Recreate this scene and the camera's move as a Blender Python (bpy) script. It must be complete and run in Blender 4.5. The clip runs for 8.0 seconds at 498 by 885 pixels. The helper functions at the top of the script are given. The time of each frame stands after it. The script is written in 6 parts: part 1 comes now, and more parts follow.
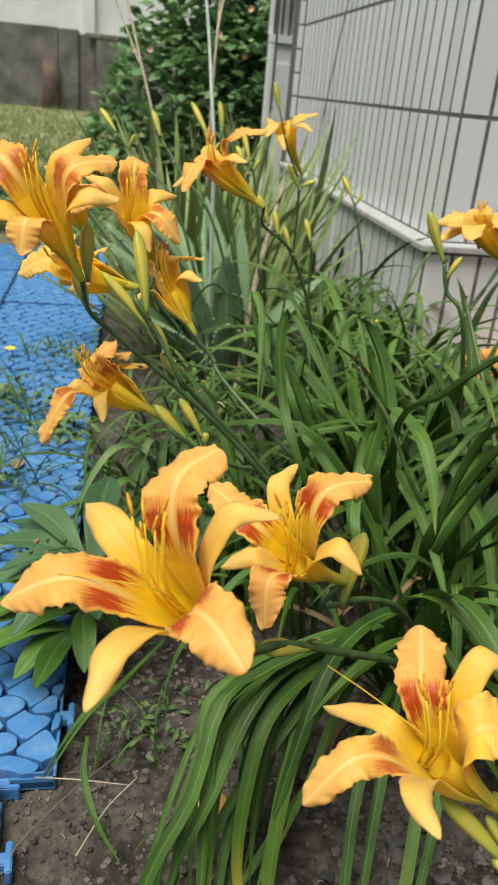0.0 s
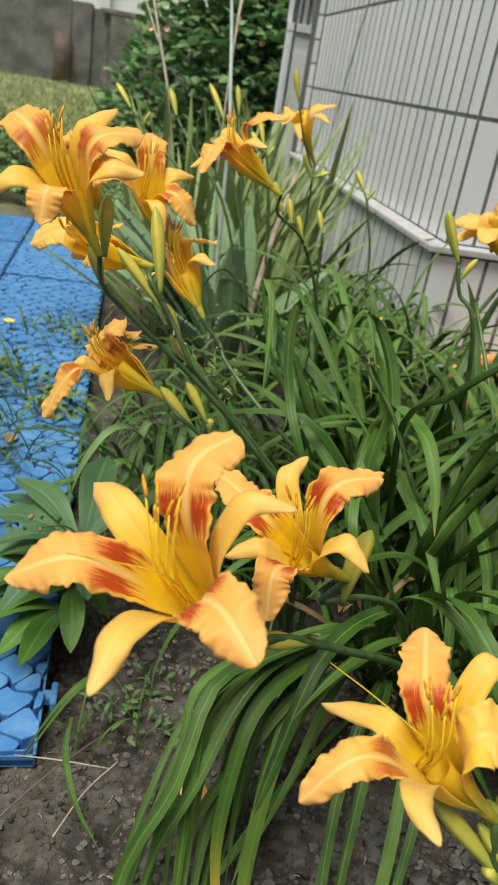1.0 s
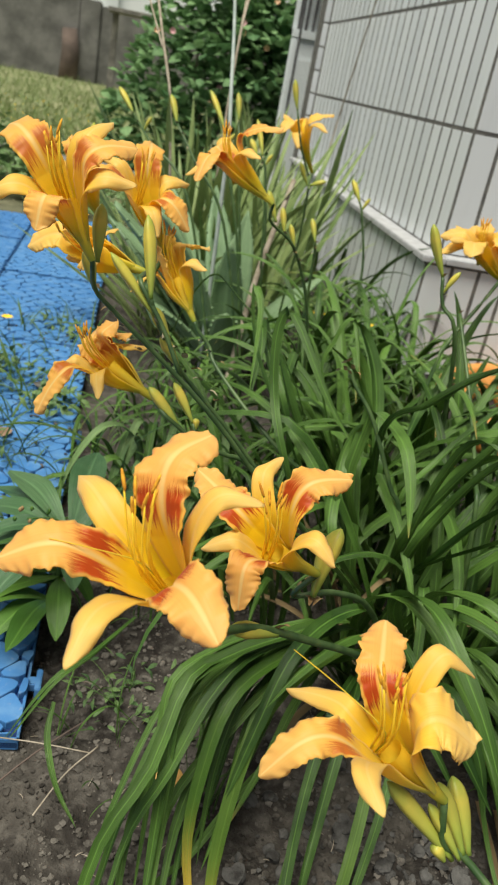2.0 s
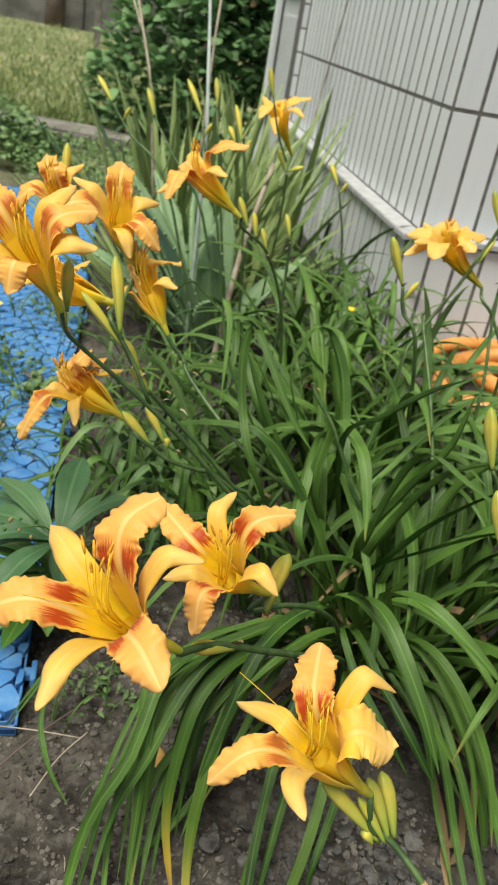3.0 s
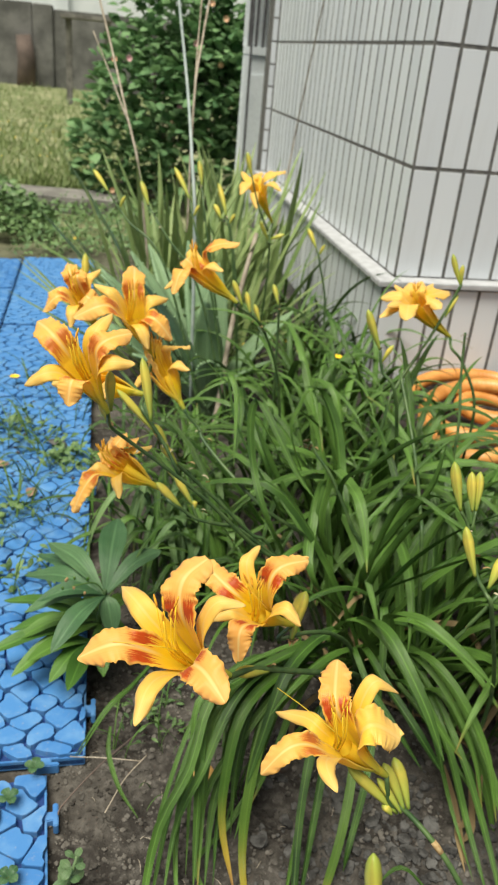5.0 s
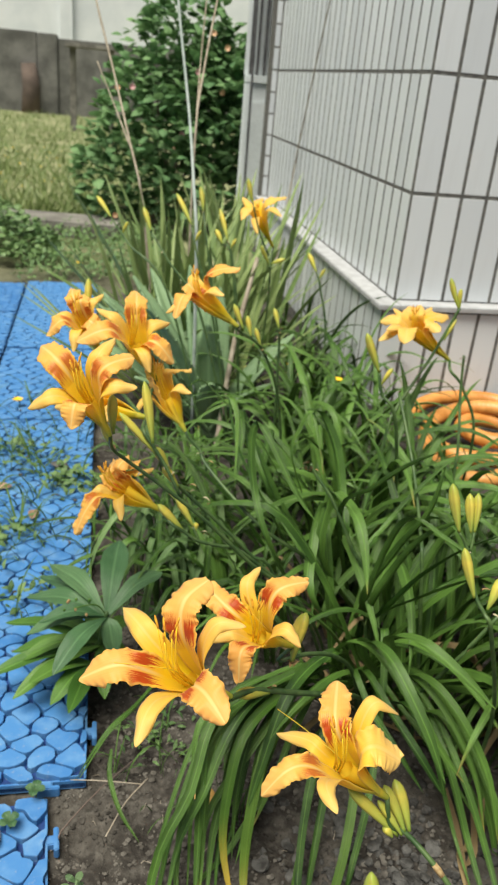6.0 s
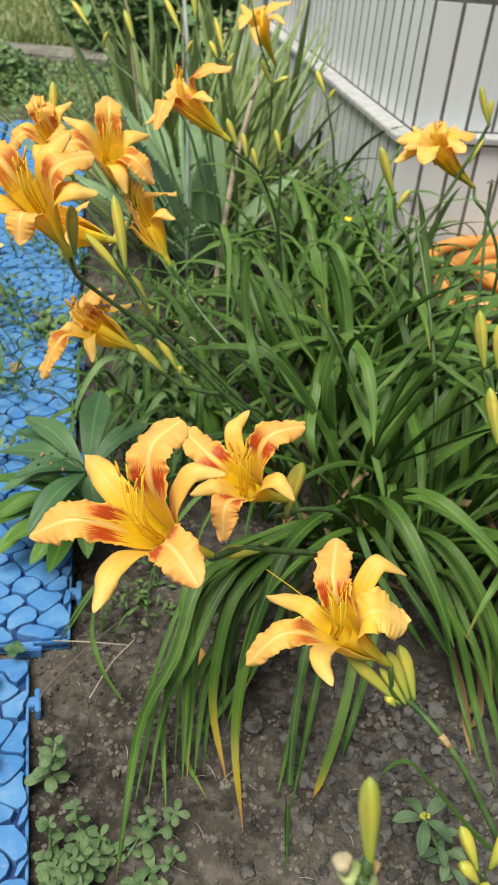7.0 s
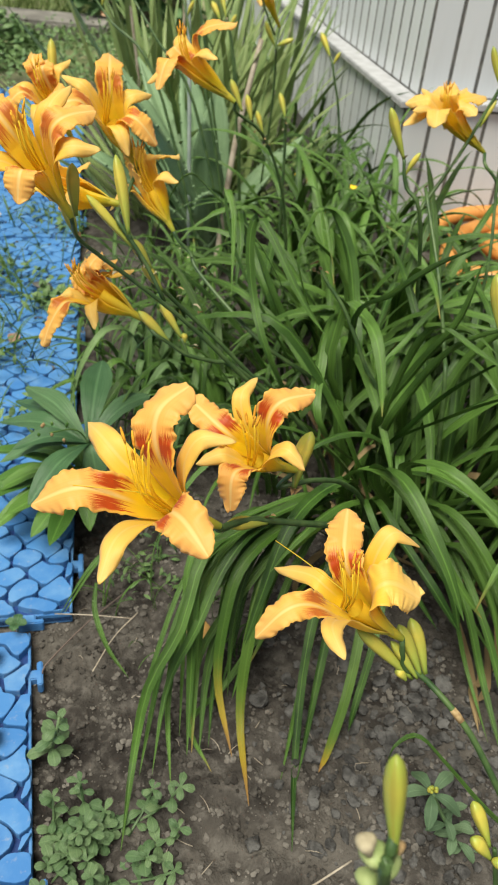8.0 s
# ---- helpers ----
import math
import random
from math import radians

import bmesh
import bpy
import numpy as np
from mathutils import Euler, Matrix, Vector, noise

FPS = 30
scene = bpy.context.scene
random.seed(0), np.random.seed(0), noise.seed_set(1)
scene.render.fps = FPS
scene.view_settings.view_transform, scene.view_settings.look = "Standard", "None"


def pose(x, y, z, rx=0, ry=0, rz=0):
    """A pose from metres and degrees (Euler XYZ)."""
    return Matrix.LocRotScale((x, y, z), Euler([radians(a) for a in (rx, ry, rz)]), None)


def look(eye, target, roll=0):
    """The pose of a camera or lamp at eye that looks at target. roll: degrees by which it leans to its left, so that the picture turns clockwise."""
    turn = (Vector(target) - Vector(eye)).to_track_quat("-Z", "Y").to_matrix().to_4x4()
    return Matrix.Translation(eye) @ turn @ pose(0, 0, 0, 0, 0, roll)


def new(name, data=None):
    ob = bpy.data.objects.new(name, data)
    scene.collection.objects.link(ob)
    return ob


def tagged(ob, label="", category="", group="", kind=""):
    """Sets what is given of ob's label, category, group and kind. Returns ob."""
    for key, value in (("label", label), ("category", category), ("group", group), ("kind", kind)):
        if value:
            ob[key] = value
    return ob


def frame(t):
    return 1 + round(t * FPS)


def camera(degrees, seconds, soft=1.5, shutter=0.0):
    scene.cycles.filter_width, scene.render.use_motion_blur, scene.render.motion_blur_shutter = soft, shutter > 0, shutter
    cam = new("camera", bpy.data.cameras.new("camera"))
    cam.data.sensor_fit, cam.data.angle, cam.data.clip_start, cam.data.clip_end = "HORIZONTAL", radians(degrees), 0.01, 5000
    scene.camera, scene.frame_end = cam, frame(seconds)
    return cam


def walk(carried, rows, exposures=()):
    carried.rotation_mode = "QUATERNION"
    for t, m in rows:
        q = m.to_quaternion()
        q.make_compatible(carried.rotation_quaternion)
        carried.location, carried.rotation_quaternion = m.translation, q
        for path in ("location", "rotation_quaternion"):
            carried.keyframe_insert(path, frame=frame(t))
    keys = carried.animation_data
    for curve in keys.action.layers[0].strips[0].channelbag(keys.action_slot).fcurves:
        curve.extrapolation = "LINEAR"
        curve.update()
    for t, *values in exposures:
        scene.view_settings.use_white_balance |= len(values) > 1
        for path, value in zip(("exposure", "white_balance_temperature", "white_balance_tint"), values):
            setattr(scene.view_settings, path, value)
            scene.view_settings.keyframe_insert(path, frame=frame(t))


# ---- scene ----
# ---- camera ----
cam = camera(36.2, 8.0, soft=1.9)
cam.data.dof.use_dof, cam.data.dof.focus_distance, cam.data.dof.aperture_fstop = True, 0.52, 24.0
PATH = [
    (0, (0.057, -0.519, 0.585), (0.375, 1.268, -0.255), 5.3),
    (0.5, (0.049, -0.516, 0.58), (0.381, 1.265, -0.266), 7.6),
    (1, (0.044, -0.51, 0.579), (0.395, 1.261, -0.281), 9.6),
    (1.5, (0.042, -0.513, 0.577), (0.399, 1.258, -0.281), 10.9),
    (1.7, (0.046, -0.523, 0.58), (0.405, 1.252, -0.27), 11.3),
    (2.8, (0.061, -0.555, 0.659), (0.427, 1.177, -0.273), 11.8),
    (3, (0.067, -0.563, 0.68), (0.435, 1.147, -0.289), 10.5),
    (3.5, (0.063, -0.582, 0.7), (0.431, 1.087, -0.337), 7.6),
    (4, (0.042, -0.617, 0.737), (0.4, 1.046, -0.315), 6.2),
    (4.5, (0.034, -0.642, 0.755), (0.395, 1.047, -0.255), 5.7),
    (5, (0.023, -0.673, 0.78), (0.392, 1.073, -0.124), 5.5),
    (5.2, (0.019, -0.68, 0.787), (0.39, 1.077, -0.092), 5.5),
    (6.3, (0.029, -0.681, 0.781), (0.384, 1.093, -0.073), 5.0),
    (6.5, (0.042, -0.658, 0.76), (0.388, 1.067, -0.19), 4.8),
    (7, (0.06, -0.603, 0.706), (0.398, 0.996, -0.447), 5.3),
    (7.5, (0.059, -0.588, 0.688), (0.4, 0.987, -0.496), 5.5),
    (8, (0.056, -0.591, 0.69), (0.395, 0.97, -0.513), 5.6),
]
walk(cam, [(t, look(eye, target, roll)) for t, eye, target, roll in PATH], exposures=[(0.0, 0.23), (1.7, 0.24), (3.0, 0.35), (5.0, 0.42), (8.0, 0.38)])

# ---- sky and sun: bright overcast day ----
world = bpy.data.worlds.new("world")
scene.world = world
world.use_nodes = True
wn, wl = world.node_tree.nodes, world.node_tree.links
sky = wn.new("ShaderNodeTexSky")
sky.sky_type, sky.sun_disc = "NISHITA", False
sky.sun_elevation, sky.sun_rotation = radians(68), radians(227)
veil = wn.new("ShaderNodeHueSaturation")
veil.inputs["Saturation"].default_value = 0.07
wl.new(sky.outputs[0], veil.inputs["Color"])
wl.new(veil.outputs[0], wn["Background"].inputs["Color"])
wn["Background"].inputs["Strength"].default_value = 0.068
sun_data = bpy.data.lights.new("sun", "SUN")
sun_data.energy, sun_data.angle, sun_data.color = 4.6, radians(36), (1.0, 0.955, 0.81)
sun = new("sun", sun_data)
sun.matrix_world = look((-1.8, -1.7, 6.0), (0, 0, 0))


# ---- materials ----
def material(name, rough=0.6, spec=0.4):
    m = bpy.data.materials.new(name)
    m.use_nodes = True
    n, l = m.node_tree.nodes, m.node_tree.links
    b = n["Principled BSDF"]
    b.inputs["Roughness"].default_value = rough
    b.inputs["Specular IOR Level"].default_value = spec
    return m, n, l, b


def noise_tex(n, l, scale, detail=4, coords="Object", rough=0.55, stretch=None):
    tc = n.new("ShaderNodeTexCoord")
    tex = n.new("ShaderNodeTexNoise")
    tex.inputs["Scale"].default_value = scale
    tex.inputs["Detail"].default_value = detail
    tex.inputs["Roughness"].default_value = rough
    if stretch:
        mp = n.new("ShaderNodeMapping")
        mp.inputs["Scale"].default_value = stretch
        l.new(tc.outputs[coords], mp.inputs[0])
        l.new(mp.outputs[0], tex.inputs["Vector"])
    else:
        l.new(tc.outputs[coords], tex.inputs["Vector"])
    return tex.outputs["Fac"]


def ramp(n, l, fac, stops):
    r = n.new("ShaderNodeValToRGB")
    while len(r.color_ramp.elements) < len(stops):
        r.color_ramp.elements.new(0.5)
    for e, (p, c) in zip(r.color_ramp.elements, stops):
        e.position = p
        e.color = (*c, 1) if len(c) == 3 else c
    l.new(fac, r.inputs[0])
    return r.outputs[0]


def mix(n, l, fac, a, b, mode="MIX"):
    x = n.new("ShaderNodeMix")
    x.data_type, x.blend_type = "RGBA", mode
    for sock, v in ((0, fac), (6, a), (7, b)):
        if isinstance(v, (int, float)):
            x.inputs[sock].default_value = v
        elif isinstance(v, tuple):
            x.inputs[sock].default_value = (*v, 1)
        else:
            l.new(v, x.inputs[sock])
    return x.outputs[2]


def calc(n, l, op, a, b=0.0, c=0.0):
    x = n.new("ShaderNodeMath")
    x.operation = op
    for sock, v in enumerate((a, b, c)):
        if isinstance(v, (int, float)):
            x.inputs[sock].default_value = v
        else:
            l.new(v, x.inputs[sock])
    return x.outputs[0]


def smooth_step(n, l, v, lo, hi):
    x = n.new("ShaderNodeMapRange")
    x.interpolation_type = "SMOOTHSTEP"
    l.new(v, x.inputs[0])
    x.inputs[1].default_value, x.inputs[2].default_value = lo, hi
    return x.outputs[0]


def bump(n, l, b, height, strength=0.3, dist=0.002):
    x = n.new("ShaderNodeBump")
    x.inputs["Strength"].default_value, x.inputs["Distance"].default_value = strength, dist
    l.new(height, x.inputs["Height"])
    l.new(x.outputs[0], b.inputs["Normal"])


def random_of(n):
    return n.new("ShaderNodeObjectInfo").outputs["Random"]


def glow_through(m, n, l, b, colour, amount):
    """Thin living tissue: some of the light passes through."""
    tr = n.new("ShaderNodeBsdfTranslucent")
    if isinstance(colour, tuple):
        tr.inputs["Color"].default_value = (*colour, 1)
    else:
        l.new(colour, tr.inputs["Color"])
    ms = n.new("ShaderNodeMixShader")
    ms.inputs[0].default_value = amount
    l.new(b.outputs[0], ms.inputs[1])
    l.new(tr.outputs[0], ms.inputs[2])
    l.new(ms.outputs[0], n["Material Output"].inputs["Surface"])


def uv_of(n, l):
    u = n.new("ShaderNodeUVMap")
    s = n.new("ShaderNodeSeparateXYZ")
    l.new(u.outputs[0], s.inputs[0])
    return s.outputs[0], s.outputs[1]


def tepal_material(name, petal, marked=1.0, yellow=0.0):
    m, n, l, b = material(name, 0.42, 0.35)
    u, v = uv_of(n, l)
    side = calc(n, l, "ABSOLUTE", calc(n, l, "MULTIPLY_ADD", v, 2.0, -1.0))
    if petal:
        base = ramp(n, l, u, [(0.0, (0.55, 0.52, 0.05)), (0.25, (0.90, 0.70, 0.012)), (0.46, (0.96, 0.68, 0.010)), (0.62, (0.93, 0.53, 0.115)), (1.0, (0.93, 0.585, 0.185))])
    else:
        base = ramp(n, l, u, [(0.0, (0.55, 0.53, 0.05)), (0.25, (0.90, 0.70, 0.012)), (0.46, (0.96, 0.68, 0.02)), (0.66, (0.93, 0.655, 0.13)), (1.0, (0.93, 0.69, 0.235))])
    if yellow:
        base = mix(n, l, yellow, base, ramp(n, l, u, [(0.0, (0.55, 0.52, 0.05)), (0.25, (0.90, 0.70, 0.012)), (0.5, (0.93, 0.60, 0.07)), (1.0, (0.93, 0.64, 0.21))]))
    streak = n.new("ShaderNodeTexNoise")
    streak.inputs["Scale"].default_value = 1.0
    mp = n.new("ShaderNodeMapping")
    mp.inputs["Scale"].default_value = (3.0, 46.0, 1.0)
    l.new(n.new("ShaderNodeUVMap").outputs[0], mp.inputs[0])
    l.new(mp.outputs[0], streak.inputs["Vector"])
    veins = streak.outputs["Fac"]
    col = mix(n, l, calc(n, l, "MULTIPLY", smooth_step(n, l, veins, 0.45, 0.7), 0.13), base, (0.80, 0.33, 0.02))
    if petal and marked > 0:
        jag = calc(n, l, "MULTIPLY_ADD", veins, 0.32, -0.16)
        uu = calc(n, l, "ADD", u, jag)
        eye = calc(n, l, "MULTIPLY", smooth_step(n, l, uu, 0.49, 0.53), calc(n, l, "SUBTRACT", 1.0, smooth_step(n, l, uu, 0.63, 0.68)))
        eye = calc(n, l, "MULTIPLY", eye, calc(n, l, "MULTIPLY", smooth_step(n, l, side, 0.17, 0.27), calc(n, l, "SUBTRACT", 1.0, smooth_step(n, l, side, 0.80, 0.96))))
        col = mix(n, l, calc(n, l, "MULTIPLY", eye, 0.96 * marked), col, (0.56, 0.066, 0.005))
    rib = calc(n, l, "MULTIPLY", calc(n, l, "SUBTRACT", 1.0, smooth_step(n, l, side, 0.03, 0.17)), smooth_step(n, l, u, 0.42, 0.55))
    col = mix(n, l, calc(n, l, "MULTIPLY", rib, 0.75 if petal else 0.35), col, (0.95, 0.75, 0.32))
    col = mix(n, l, calc(n, l, "MULTIPLY", smooth_step(n, l, side, 0.86, 1.0), 0.45), col, (0.93, 0.66, 0.16))
    l.new(col, b.inputs["Base Color"])
    b.inputs["Subsurface Weight"].default_value = 0.0
    b.inputs["Sheen Weight"].default_value = 0.15
    bump(n, l, b, veins, 0.25, 0.0012)
    glow_through(m, n, l, b, col, 0.48)
    return m


M_PETAL, M_SEPAL = tepal_material("petal_apricot", True), tepal_material("sepal_yellow", False)
M_PETAL_FAINT = tepal_material("petal_faintly_marked", True, 0.75, 0.5)
M_PETAL_PLAIN = tepal_material("petal_unmarked", False)


def leaf_material(name, dark, light, dry=0.0, trans=0.15, tip=True, rough=0.36, old=False, island=False, vein=0.16):
    m, n, l, b = material(name, rough, 0.36)
    u, v = uv_of(n, l)
    rnd = n.new("ShaderNodeNewGeometry").outputs["Random Per Island"] if island else random_of(n)
    col = mix(n, l, rnd, dark, light)
    big = noise_tex(n, l, 14, 3)
    col = mix(n, l, calc(n, l, "MULTIPLY", smooth_step(n, l, big, 0.4, 0.75), 0.5), col, tuple(c * 1.5 for c in light))
    mp = n.new("ShaderNodeMapping")
    mp.inputs["Scale"].default_value = (1.5, 34.0, 1.0)
    l.new(n.new("ShaderNodeUVMap").outputs[0], mp.inputs[0])
    st = n.new("ShaderNodeTexNoise")
    st.inputs["Scale"].default_value = 1.0
    l.new(mp.outputs[0], st.inputs["Vector"])
    col = mix(n, l, calc(n, l, "MULTIPLY", smooth_step(n, l, st.outputs["Fac"], 0.38, 0.66), 0.55), col, tuple(c * 0.8 for c in dark))
    side = calc(n, l, "ABSOLUTE", calc(n, l, "MULTIPLY_ADD", v, 2.0, -1.0))
    rib = calc(n, l, "SUBTRACT", 1.0, smooth_step(n, l, side, 0.03, 0.14))
    col = mix(n, l, calc(n, l, "MULTIPLY", rib, vein), col, tuple(min(1, c * 1.9) for c in light))
    if tip:
        edge = calc(n, l, "MULTIPLY_ADD", rnd, -0.30, 1.25)
        burnt = smooth_step(n, l, calc(n, l, "SUBTRACT", calc(n, l, "ADD", u, calc(n, l, "MULTIPLY", big, 0.12)), edge), 0.0, 0.12)
        col = mix(n, l, calc(n, l, "MULTIPLY", burnt, 0.85), col, (0.32, 0.20, 0.06))
    if old:
        col = mix(n, l, smooth_step(n, l, calc(n, l, "ADD", u, calc(n, l, "MULTIPLY_ADD", st.outputs["Fac"], 0.3, -0.15)), 0.74, 0.95), col, (0.42, 0.29, 0.03))
        col = mix(n, l, smooth_step(n, l, u, 0.9, 0.98), col, (0.30, 0.17, 0.05))
    if dry:
        col = mix(n, l, dry, col, (0.33, 0.24, 0.12))
    l.new(col, b.inputs["Base Color"])
    bump(n, l, b, st.outputs["Fac"], 0.6, 0.0012)
    glow_through(m, n, l, b, col, trans)
    return m


M_LEAF = leaf_material("daylily_leaf", (0.016, 0.050, 0.007), (0.105, 0.208, 0.038), vein=0.35, rough=0.35, trans=0.10)
M_LEAF_OLD = leaf_material("daylily_leaf_yellowing", (0.05, 0.12, 0.016), (0.115, 0.20, 0.035), old=True)
M_LEAF_PALE = leaf_material("daylily_leaf_pale", (0.085, 0.165, 0.055), (0.165, 0.26, 0.10), vein=0.3, rough=0.42, trans=0.12)
M_LEAF_DRY = leaf_material("withered_leaf", (0.2, 0.14, 0.07), (0.34, 0.25, 0.13), dry=0.6, rough=0.8)
M_SWORD = leaf_material("sword_leaf", (0.12, 0.20, 0.06), (0.30, 0.38, 0.15), tip=False)
M_ALOE = leaf_material("agave_leaf", (0.15, 0.25, 0.135), (0.23, 0.345, 0.185), tip=False, trans=0.08, rough=0.5)
M_WEED = leaf_material("weed_leaf", (0.036, 0.100, 0.040), (0.100, 0.190, 0.085), tip=False, vein=0.22)
M_WEED_FRESH = leaf_material("weed_leaf_fresh", (0.045, 0.125, 0.018), (0.10, 0.20, 0.035), tip=False, vein=0.3)
M_HERB = leaf_material("herb_leaf", (0.075, 0.140, 0.070), (0.135, 0.205, 0.110), tip=False, vein=0.15, rough=0.6)
M_BUSH = leaf_material("shrub_leaf", (0.05, 0.135, 0.05), (0.20, 0.34, 0.14), tip=False, trans=0.25, rough=0.65, island=True)
M_GRASS = leaf_material("grass_blade", (0.10, 0.165, 0.05), (0.25, 0.30, 0.12), tip=False, island=True)
M_LOW = leaf_material("low_weed_leaf", (0.055, 0.125, 0.045), (0.18, 0.28, 0.10), tip=False, island=True)
M_SEDUM = leaf_material("stonecrop_leaf", (0.070, 0.135, 0.055), (0.145, 0.22, 0.10), tip=False, trans=0.1)


def plain(name, dark, light, scale=40, rough=0.6, spec=0.4, relief=0.2, dist=0.001, metal=0.0, coords="Object", fine=None):
    m, n, l, b = material(name, rough, spec)
    f = noise_tex(n, l, scale, 5, coords)
    col = mix(n, l, smooth_step(n, l, f, 0.3, 0.7), dark, light)
    h = f
    if fine:
        g = noise_tex(n, l, fine, 3, coords)
        col = mix(n, l, calc(n, l, "MULTIPLY", smooth_step(n, l, g, 0.5, 0.8), 0.35), col, tuple(c * 0.6 for c in dark))
        h = calc(n, l, "ADD", f, g)
    l.new(col, b.inputs["Base Color"])
    b.inputs["Metallic"].default_value = metal
    bump(n, l, b, h, relief, dist)
    return m


M_STEM = plain("scape_green", (0.028, 0.066, 0.020), (0.080, 0.135, 0.042), 60, 0.45)


def bud_material(name, green):
    m, n, l, b = material(name, 0.42, 0.4)
    u, v = uv_of(n, l)
    f = noise_tex(n, l, 90, 3)
    col = ramp(n, l, calc(n, l, "ADD", u, calc(n, l, "MULTIPLY_ADD", f, 0.3, -0.15)), [(0.0, (0.15, 0.25, 0.04)), (0.35, (0.52, 0.52, 0.09)), (0.72, (0.76, 0.60, 0.10)), (1.0, (0.36, 0.43, 0.07))])
    col = mix(n, l, calc(n, l, "MULTIPLY_ADD", random_of(n), 0.3, green), col, (0.22, 0.31, 0.045))
    lobe = calc(n, l, "ABSOLUTE", calc(n, l, "MULTIPLY_ADD", calc(n, l, "FRACT", calc(n, l, "MULTIPLY_ADD", v, 3.0, 0.25)), 2.0, -1.0))
    col = mix(n, l, calc(n, l, "MULTIPLY", smooth_step(n, l, calc(n, l, "ADD", lobe, calc(n, l, "MULTIPLY_ADD", f, 0.4, -0.2)), 0.62, 0.95), 0.5), col, (0.30, 0.24, 0.05))
    l.new(col, b.inputs["Base Color"])
    bump(n, l, b, f, 0.2, 0.0008)
    glow_through(m, n, l, b, col, 0.15)
    return m


M_BUD, M_BUD_GREEN = bud_material("bud_yellow_green", 0.12), bud_material("bud_green", 0.3)
M_ANTHER = plain("anther_rust", (0.50, 0.20, 0.012), (0.80, 0.42, 0.03), 300, 0.8)
M_FILAMENT = plain("filament_yellow", (0.80, 0.50, 0.02), (0.88, 0.60, 0.04), 200, 0.45)
M_NODE = plain("node_brown", (0.22, 0.13, 0.05), (0.38, 0.28, 0.14), 200, 0.8)
M_KNOB = plain("pale_green_scar", (0.20, 0.28, 0.09), (0.34, 0.40, 0.17), 120, 0.6)
M_RUST = plain("rust_stain", (0.075, 0.058, 0.05), (0.14, 0.105, 0.09), 3, 0.95, fine=30)


def tube_material():
    m, n, l, b = material("flower_tube_yellow", 0.45, 0.35)
    u, v = uv_of(n, l)
    f = noise_tex(n, l, 60, 4)
    col = ramp(n, l, calc(n, l, "ADD", u, calc(n, l, "MULTIPLY_ADD", f, 0.3, -0.15)), [(0.0, (0.36, 0.42, 0.06)), (0.4, (0.70, 0.56, 0.05)), (1.0, (0.85, 0.60, 0.04))])
    l.new(col, b.inputs["Base Color"])
    bump(n, l, b, f, 0.2, 0.0008)
    glow_through(m, n, l, b, col, 0.4)
    return m


M_TUBE = tube_material()
M_SPECK = plain("bract_pale", (0.30, 0.26, 0.17), (0.42, 0.37, 0.25), 300, 0.8)


def soil_material():
    m, n, l, b = material("soil_and_lawn", 0.95, 0.15)
    geo = n.new("ShaderNodeNewGeometry")
    sep = n.new("ShaderNodeSeparateXYZ")
    l.new(geo.outputs["Position"], sep.inputs[0])
    f1 = noise_tex(n, l, 9, 6)
    f2 = noise_tex(n, l, 70, 5)
    f3 = noise_tex(n, l, 420, 3)
    col = mix(n, l, smooth_step(n, l, f1, 0.35, 0.7), (0.024, 0.021, 0.019), (0.088, 0.080, 0.070))
    col = mix(n, l, calc(n, l, "MULTIPLY", smooth_step(n, l, f2, 0.42, 0.7), 0.45), col, (0.16, 0.148, 0.132))
    col = mix(n, l, calc(n, l, "MULTIPLY", smooth_step(n, l, f3, 0.6, 0.75), 0.6), col, (0.03, 0.025, 0.02))
    lawn = mix(n, l, smooth_step(n, l, noise_tex(n, l, 3.0, 6), 0.35, 0.7), (0.15, 0.18, 0.082), (0.29, 0.29, 0.17))
    edge = calc(n, l, "ADD", sep.outputs[1], calc(n, l, "MULTIPLY", f1, 0.8))
    col = mix(n, l, smooth_step(n, l, edge, 2.6, 3.6), col, lawn)
    l.new(col, b.inputs["Base Color"])
    f4 = noise_tex(n, l, 28, 4)
    bump(n, l, b, calc(n, l, "ADD", calc(n, l, "ADD", f2, calc(n, l, "MULTIPLY", f4, 1.6)), calc(n, l, "MULTIPLY", f3, 0.25)), 0.8, 0.008)
    return m


M_SOIL = soil_material()
M_CLOD = plain("dry_clod", (0.034, 0.033, 0.032), (0.118, 0.116, 0.112), 60, 0.95, 0.1, 0.6, 0.003, fine=300)

M_CRUMB = plain("soil_crumb", (0.030, 0.027, 0.024), (0.17, 0.157, 0.14), 28, 0.95, 0.1, 0.6, 0.002, fine=400)


def mat_plastic():
    m, n, l, b = material("blue_plastic", 0.6, 0.3)
    rnd = random_of(n)
    f = noise_tex(n, l, 26, 5, "Object")
    g = noise_tex(n, l, 160, 4, "Object")
    col = mix(n, l, calc(n, l, "MULTIPLY", rnd, 0.5), (0.038, 0.155, 0.40), (0.075, 0.23, 0.49))
    col = mix(n, l, calc(n, l, "MULTIPLY", smooth_step(n, l, f, 0.42, 0.75), 0.5), col, (0.17, 0.33, 0.53))
    col = mix(n, l, calc(n, l, "MULTIPLY", smooth_step(n, l, g, 0.58, 0.75), 0.4), col, (0.28, 0.31, 0.36))
    l.new(col, b.inputs["Base Color"])
    bump(n, l, b, g, 0.3, 0.0012)
    return m


M_BLUE = mat_plastic()
# same blue plastic, darkened to paint in the shade between cobbles
M_BLUE_SHADE = plain("blue_plastic_groove_shade", (0.004, 0.022, 0.10), (0.012, 0.05, 0.20), 50, 0.6)


